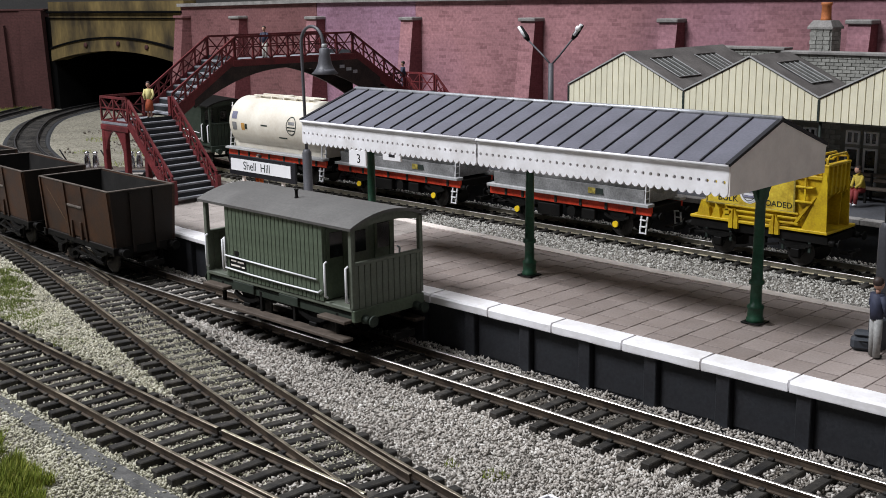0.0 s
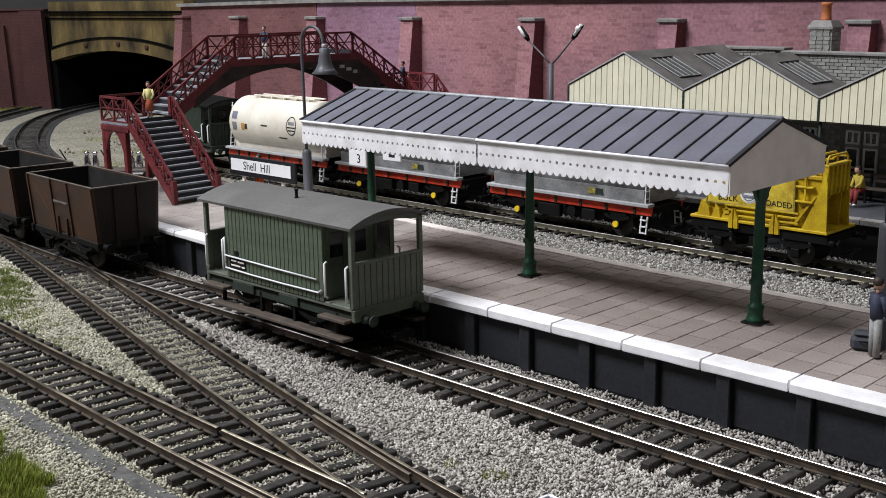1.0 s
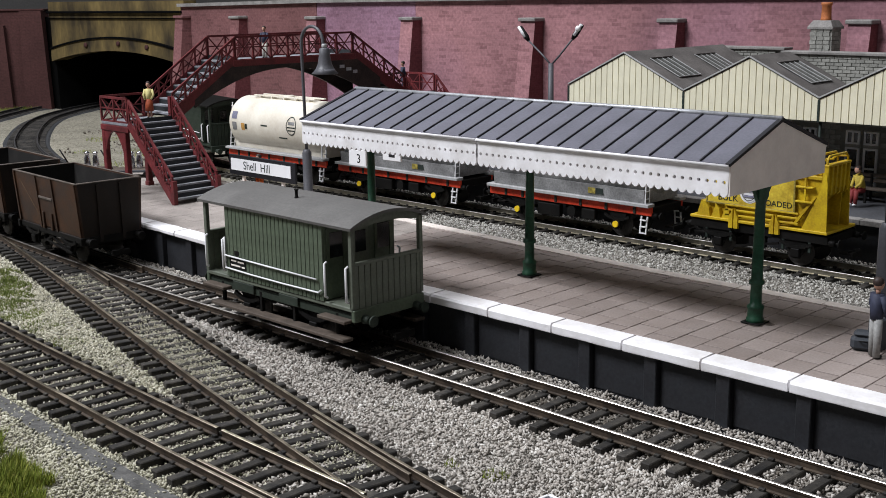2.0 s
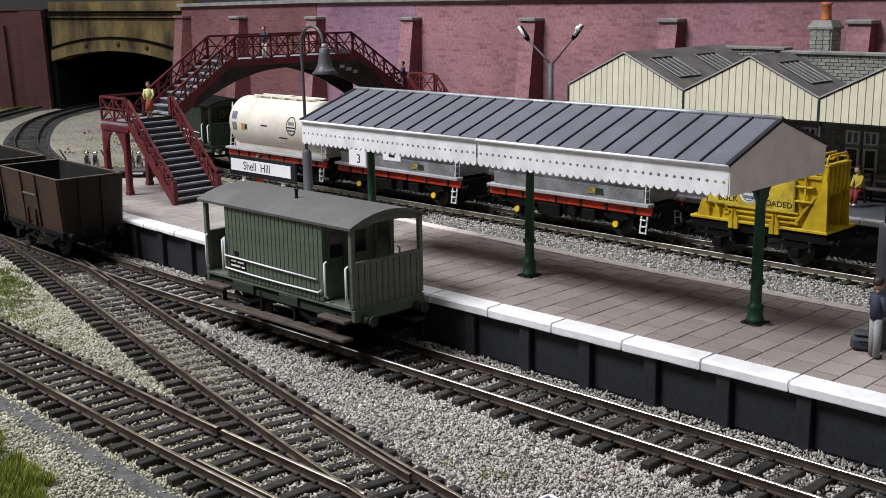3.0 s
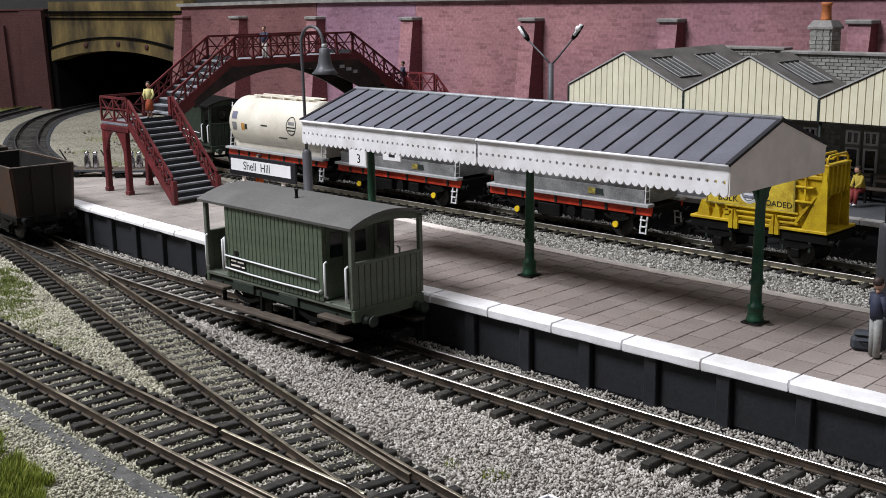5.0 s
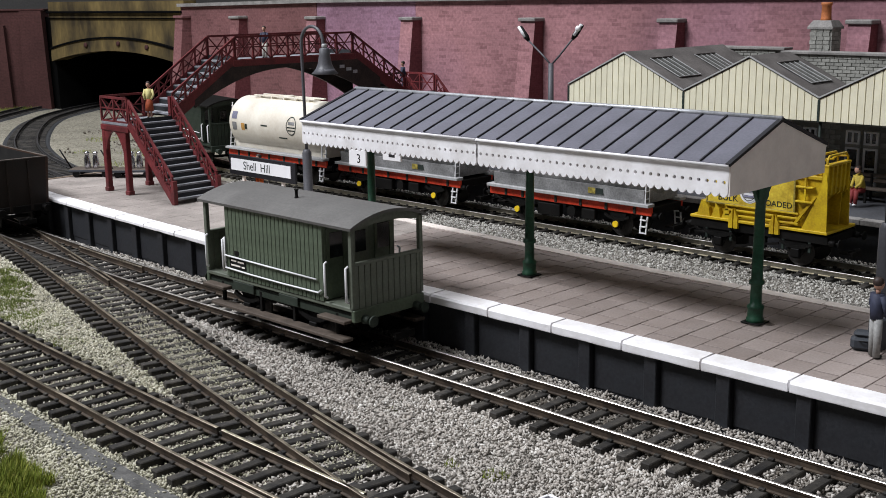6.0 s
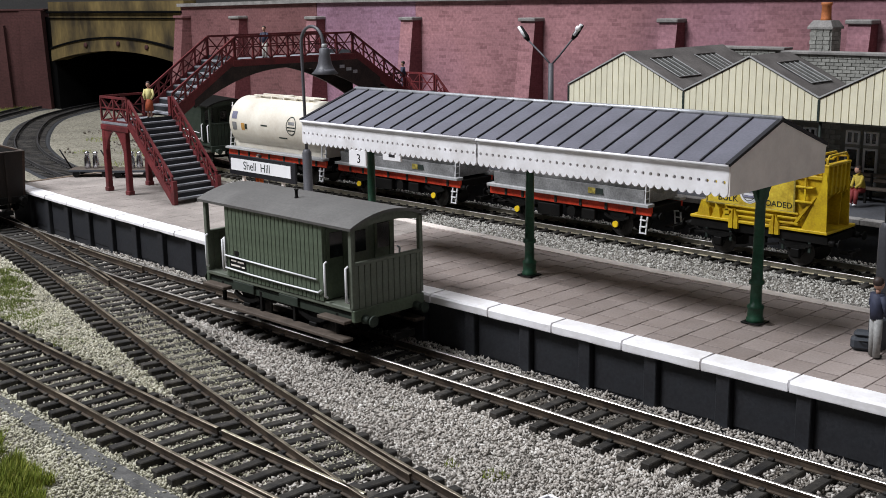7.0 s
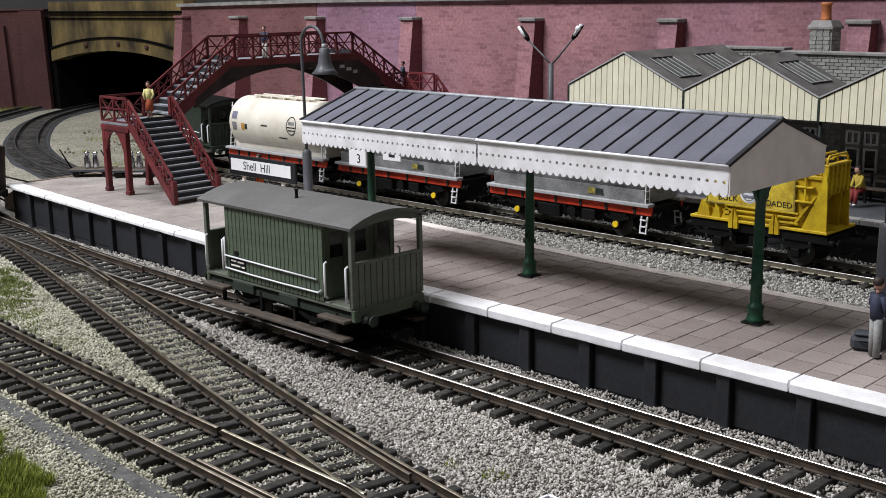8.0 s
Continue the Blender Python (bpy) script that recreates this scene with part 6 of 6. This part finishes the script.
rng = np.random.default_rng(3)
P = np.stack([rng.uniform(-340, 118, 190000), rng.uniform(-140, 20.5, 190000)], 1)
P = P[(P[:, 1] > -95 + (P[:, 0] - 12)) | (P[:, 0] < 12)]
P = P[P[:, 1] < 19.6 + np.array([bend(x) for x in P[:, 0]])]
dC = dist_to(C_PATH, P)
strip = (dC > 17.3) & (dC < 22.4) & (rng.random(len(P)) > 0.1) & (P[:, 1] < -86)
P = P[~strip]
dA, dB, dC = dist_to(A_PATH, P), dist_to(B_PATH, P), dist_to(C_PATH, P)
d = np.minimum(np.minimum(dA, dB), dC)
zz = np.where(d < 8.0, -1.2, np.where(d < 17.5, -1.95, -1.5)) + rng.uniform(-0.35, 0.3, len(P)) + np.where((P[:, 1] > 12.5) & (d > 12), 1.3, 0)
# fewer stones between the rails, so that the sleepers stay bare
keep = (d > 15.2) | (rng.random(len(P)) < 0.95)
by = np.interp(P[:, 0], [p.x for p in B_PATH], [p.y for p in B_PATH])
mossy = P[:, 1] < by + rng.normal(-4, 7, len(P)) - np.clip(P[:, 0] + 40, 0, 200) * 0.6
dirty = ((dA < 8.2) & (P[:, 0] > -75) & (np.sin(P[:, 0] / 19) + np.sin(P[:, 0] / 6.1 + P[:, 1] / 3) * 0.7 + rng.normal(0, 0.7, len(P)) > -0.7)) | (((P[:, 0] + 70) / 13) ** 2 + ((P[:, 1] + 69.5) / 3.6) ** 2 < 1) | ((dC < 8.2) & (rng.random(len(P)) < 0.35))
chips("oily_ballast", np.column_stack([P, zz])[keep & dirty], 0.28, 0.7, CHIPS_OILY, "dark oily stone ballast between the rails")
keep &= ~dirty
chips("mossy_ballast", np.column_stack([P, zz])[keep & mossy], 0.26, 0.62, CHIPS_MOSSY, "loose yellow-grey stone ballast beside the siding")
chips("loose_ballast", np.column_stack([P, zz])[keep & ~mossy], 0.28, 0.7, CHIPS, "loose grey-brown stone ballast round the tracks")
F = np.stack([rng.uniform(-235, 10, 60000), rng.uniform(-75, 0, 60000)], 1)
F = F[(dist_to(B_PATH, F) < 7.0) & (dist_to(A_PATH, F) > 9) & (np.sin(F[:, 0] / 23) + np.sin(F[:, 0] / 7.7 + F[:, 1]) * 0.6 + rng.normal(0, 0.7, len(F)) > -0.1)]
F = F[:5000]
chips("pale_grit", np.column_stack([F, rng.uniform(-0.9, 0.02, len(F))]), 0.2, 0.45, CHIPS_MOSSY, "pale sandy grit between the turnout rails")
Q = np.stack([rng.uniform(-390, 80, 46000), rng.uniform(120, 226, 46000)], 1)
Q = Q[Q[:, 1] > 146 - np.clip(-180 - Q[:, 0], 0, 40)]
dD = dist_to(D_PATH, Q)
zq = np.where(dD < 9.0, -1.9, np.where(dD < 14.0, -1.5, np.where(dD < 17, -0.9, -0.4))) + rng.uniform(-0.35, 0.3, len(Q))
chips("pale_ballast", np.column_stack([Q, zq]), 0.32, 0.72, CHIPS_PALE, "pale grey stone ballast before the far track")

S = np.stack([rng.uniform(-720, -430, 1500), rng.uniform(135, 270, 1500)], 1)
S = S[(dist_to(E_PATH, S) > 24) & (dist_to(D_PATH, S) > 18) & (np.sin(S[:, 0] / 17) + np.sin(S[:, 1] / 11 + S[:, 0] / 31) + rng.normal(0, 0.5, len(S)) > 0.9)]
chips("scattered_stones", np.column_stack([S, rng.uniform(-1.0, 0.2, len(S))]), 0.5, 1.4, CHIPS_OILY, "dark stones scattered over the pale ground")

bm = bmesh.new()
rows = []
for i, p in enumerate(C_PATH[40:]):
    rows.append([p + Vector((0, -u, z)) for u, z in ((16.8, -2.2), (17.4, -1.5), (22.4, -1.5), (23.4, -2.6))])
sheet(bm, rows)
tagged(part("underlay_strip", bm, mat("grey_underlay", (0.092, 0.09, 0.086), 0.95, var=0.4, coarse=3, fine=0.6, bump=1.0)), "bare grey underlay strip beside the siding", "track bed", kind="structure")

GRASS = speckle_mat("grass_blades", [(0.07, 0.10, 0.014), (0.15, 0.2, 0.025), (0.22, 0.27, 0.04), (0.32, 0.31, 0.07), (0.14, 0.17, 0.03)], island=True)


MOSS = speckle_mat("dry_moss", [(0.09, 0.12, 0.03), (0.15, 0.18, 0.05), (0.24, 0.25, 0.09), (0.12, 0.16, 0.03)], island=True)


def grass(spots, label, fibre=GRASS):
    """Short static-grass fibres in patches: (x, y, radius, count, height)."""
    vs, fs = [], []
    for x, y, r, n, h in spots:
        for _ in range(n):
            a, q = random.uniform(0, 2 * math.pi), r * math.sqrt(random.random())
            if noise.noise((x / 9 + q * math.cos(a) / 7, y / 9 + q * math.sin(a) / 7, 5)) < -0.18:
                continue
            px, py = x + q * math.cos(a), y + q * math.sin(a) * 0.8
            th, ln = random.uniform(0, 2 * math.pi), random.uniform(0.4, 1.0) * h
            dx, dy = math.cos(th), math.sin(th)
            lean = random.uniform(0.1, 0.9) * ln
            k = len(vs)
            vs += [((px - dy * 0.16) * MM, (py + dx * 0.16) * MM, -1.7 * MM), ((px + dy * 0.16) * MM, (py - dx * 0.16) * MM, -1.7 * MM), ((px + dx * lean) * MM, (py + dy * lean) * MM, (-1.6 + ln) * MM)]
            fs.append((k, k + 1, k + 2))
    me = bpy.data.meshes.new("grass")
    me.from_pydata(vs, [], fs)
    me.materials.append(fibre)
    return tagged(new("grass", me), label, "grass", kind="stuff")


grass([(-66, -134, 18, 9200, 4.6), (-48, -137, 17, 8200, 4.4), (-36, -140, 15, 6000, 4.2), (-90, -129, 18, 7800, 4.4), (-55, -124, 6, 900, 3.0), (-45, -123, 4, 520, 4.2)], "thick green static grass bank")
grass([(-262, -38, 16, 7000, 2.0), (-240, -44, 15, 6000, 1.8), (-222, -50, 14, 3600, 1.7), (-200, -56, 12, 1800, 1.6), (-175, -58, 9, 420, 1.5), (-150, -62, 8, 260, 1.4)], "sparse yellow-green grass between the tracks", MOSS)
grass([(20, -46, 3, 90, 1.6), (32, -44, 4, 120, 1.6), (-128, -27, 2.5, 90, 1.4), (-125, -80, 3, 120, 1.6), (-20, -30, 2, 40, 1.2)], "small weeds growing through the ballast")
grass([(-985, 312, 22, 1100, 4.5), (-966, 324, 9, 260, 6.0), (-560, 215, 20, 400, 4.0), (-660, 240, 18, 300, 4.0), (-520, 170, 12, 220, 3.0), (-600, 190, 10, 160, 3.0), (-480, 150, 7, 160, 4.0)], "dark weeds at the foot of the wing wall")


def motions():
    """The three coal wagons are drawn slowly back along the platform track."""
    steps = ((0.0, 0.0), (0.5, 6.6), (1.0, 13.2), (1.5, 20.2), (3.0, 44.8), (3.5, 54.0), (4.0, 65.6), (4.5, 79.2), (6.0, 123.0), (6.5, 137.4), (7.0, 152.0), (7.5, 166.2), (8.0, 178.6))
    for wagon, x0 in zip(WAGONS, (-232.5, -313.0, -393.5)):
        rows = []
        for t, s in steps:
            x = x0 - s
            lead, trail = A_AT(x + 18), A_AT(x - 18)
            y = (lead + trail) / 2 + 1.2
            rows.append((t, pose(x * MM, y * MM, 2.54 * MM, 0, 0, math.degrees(math.atan2(lead - trail, 36)))))
        walk(wagon, rows)


motions()
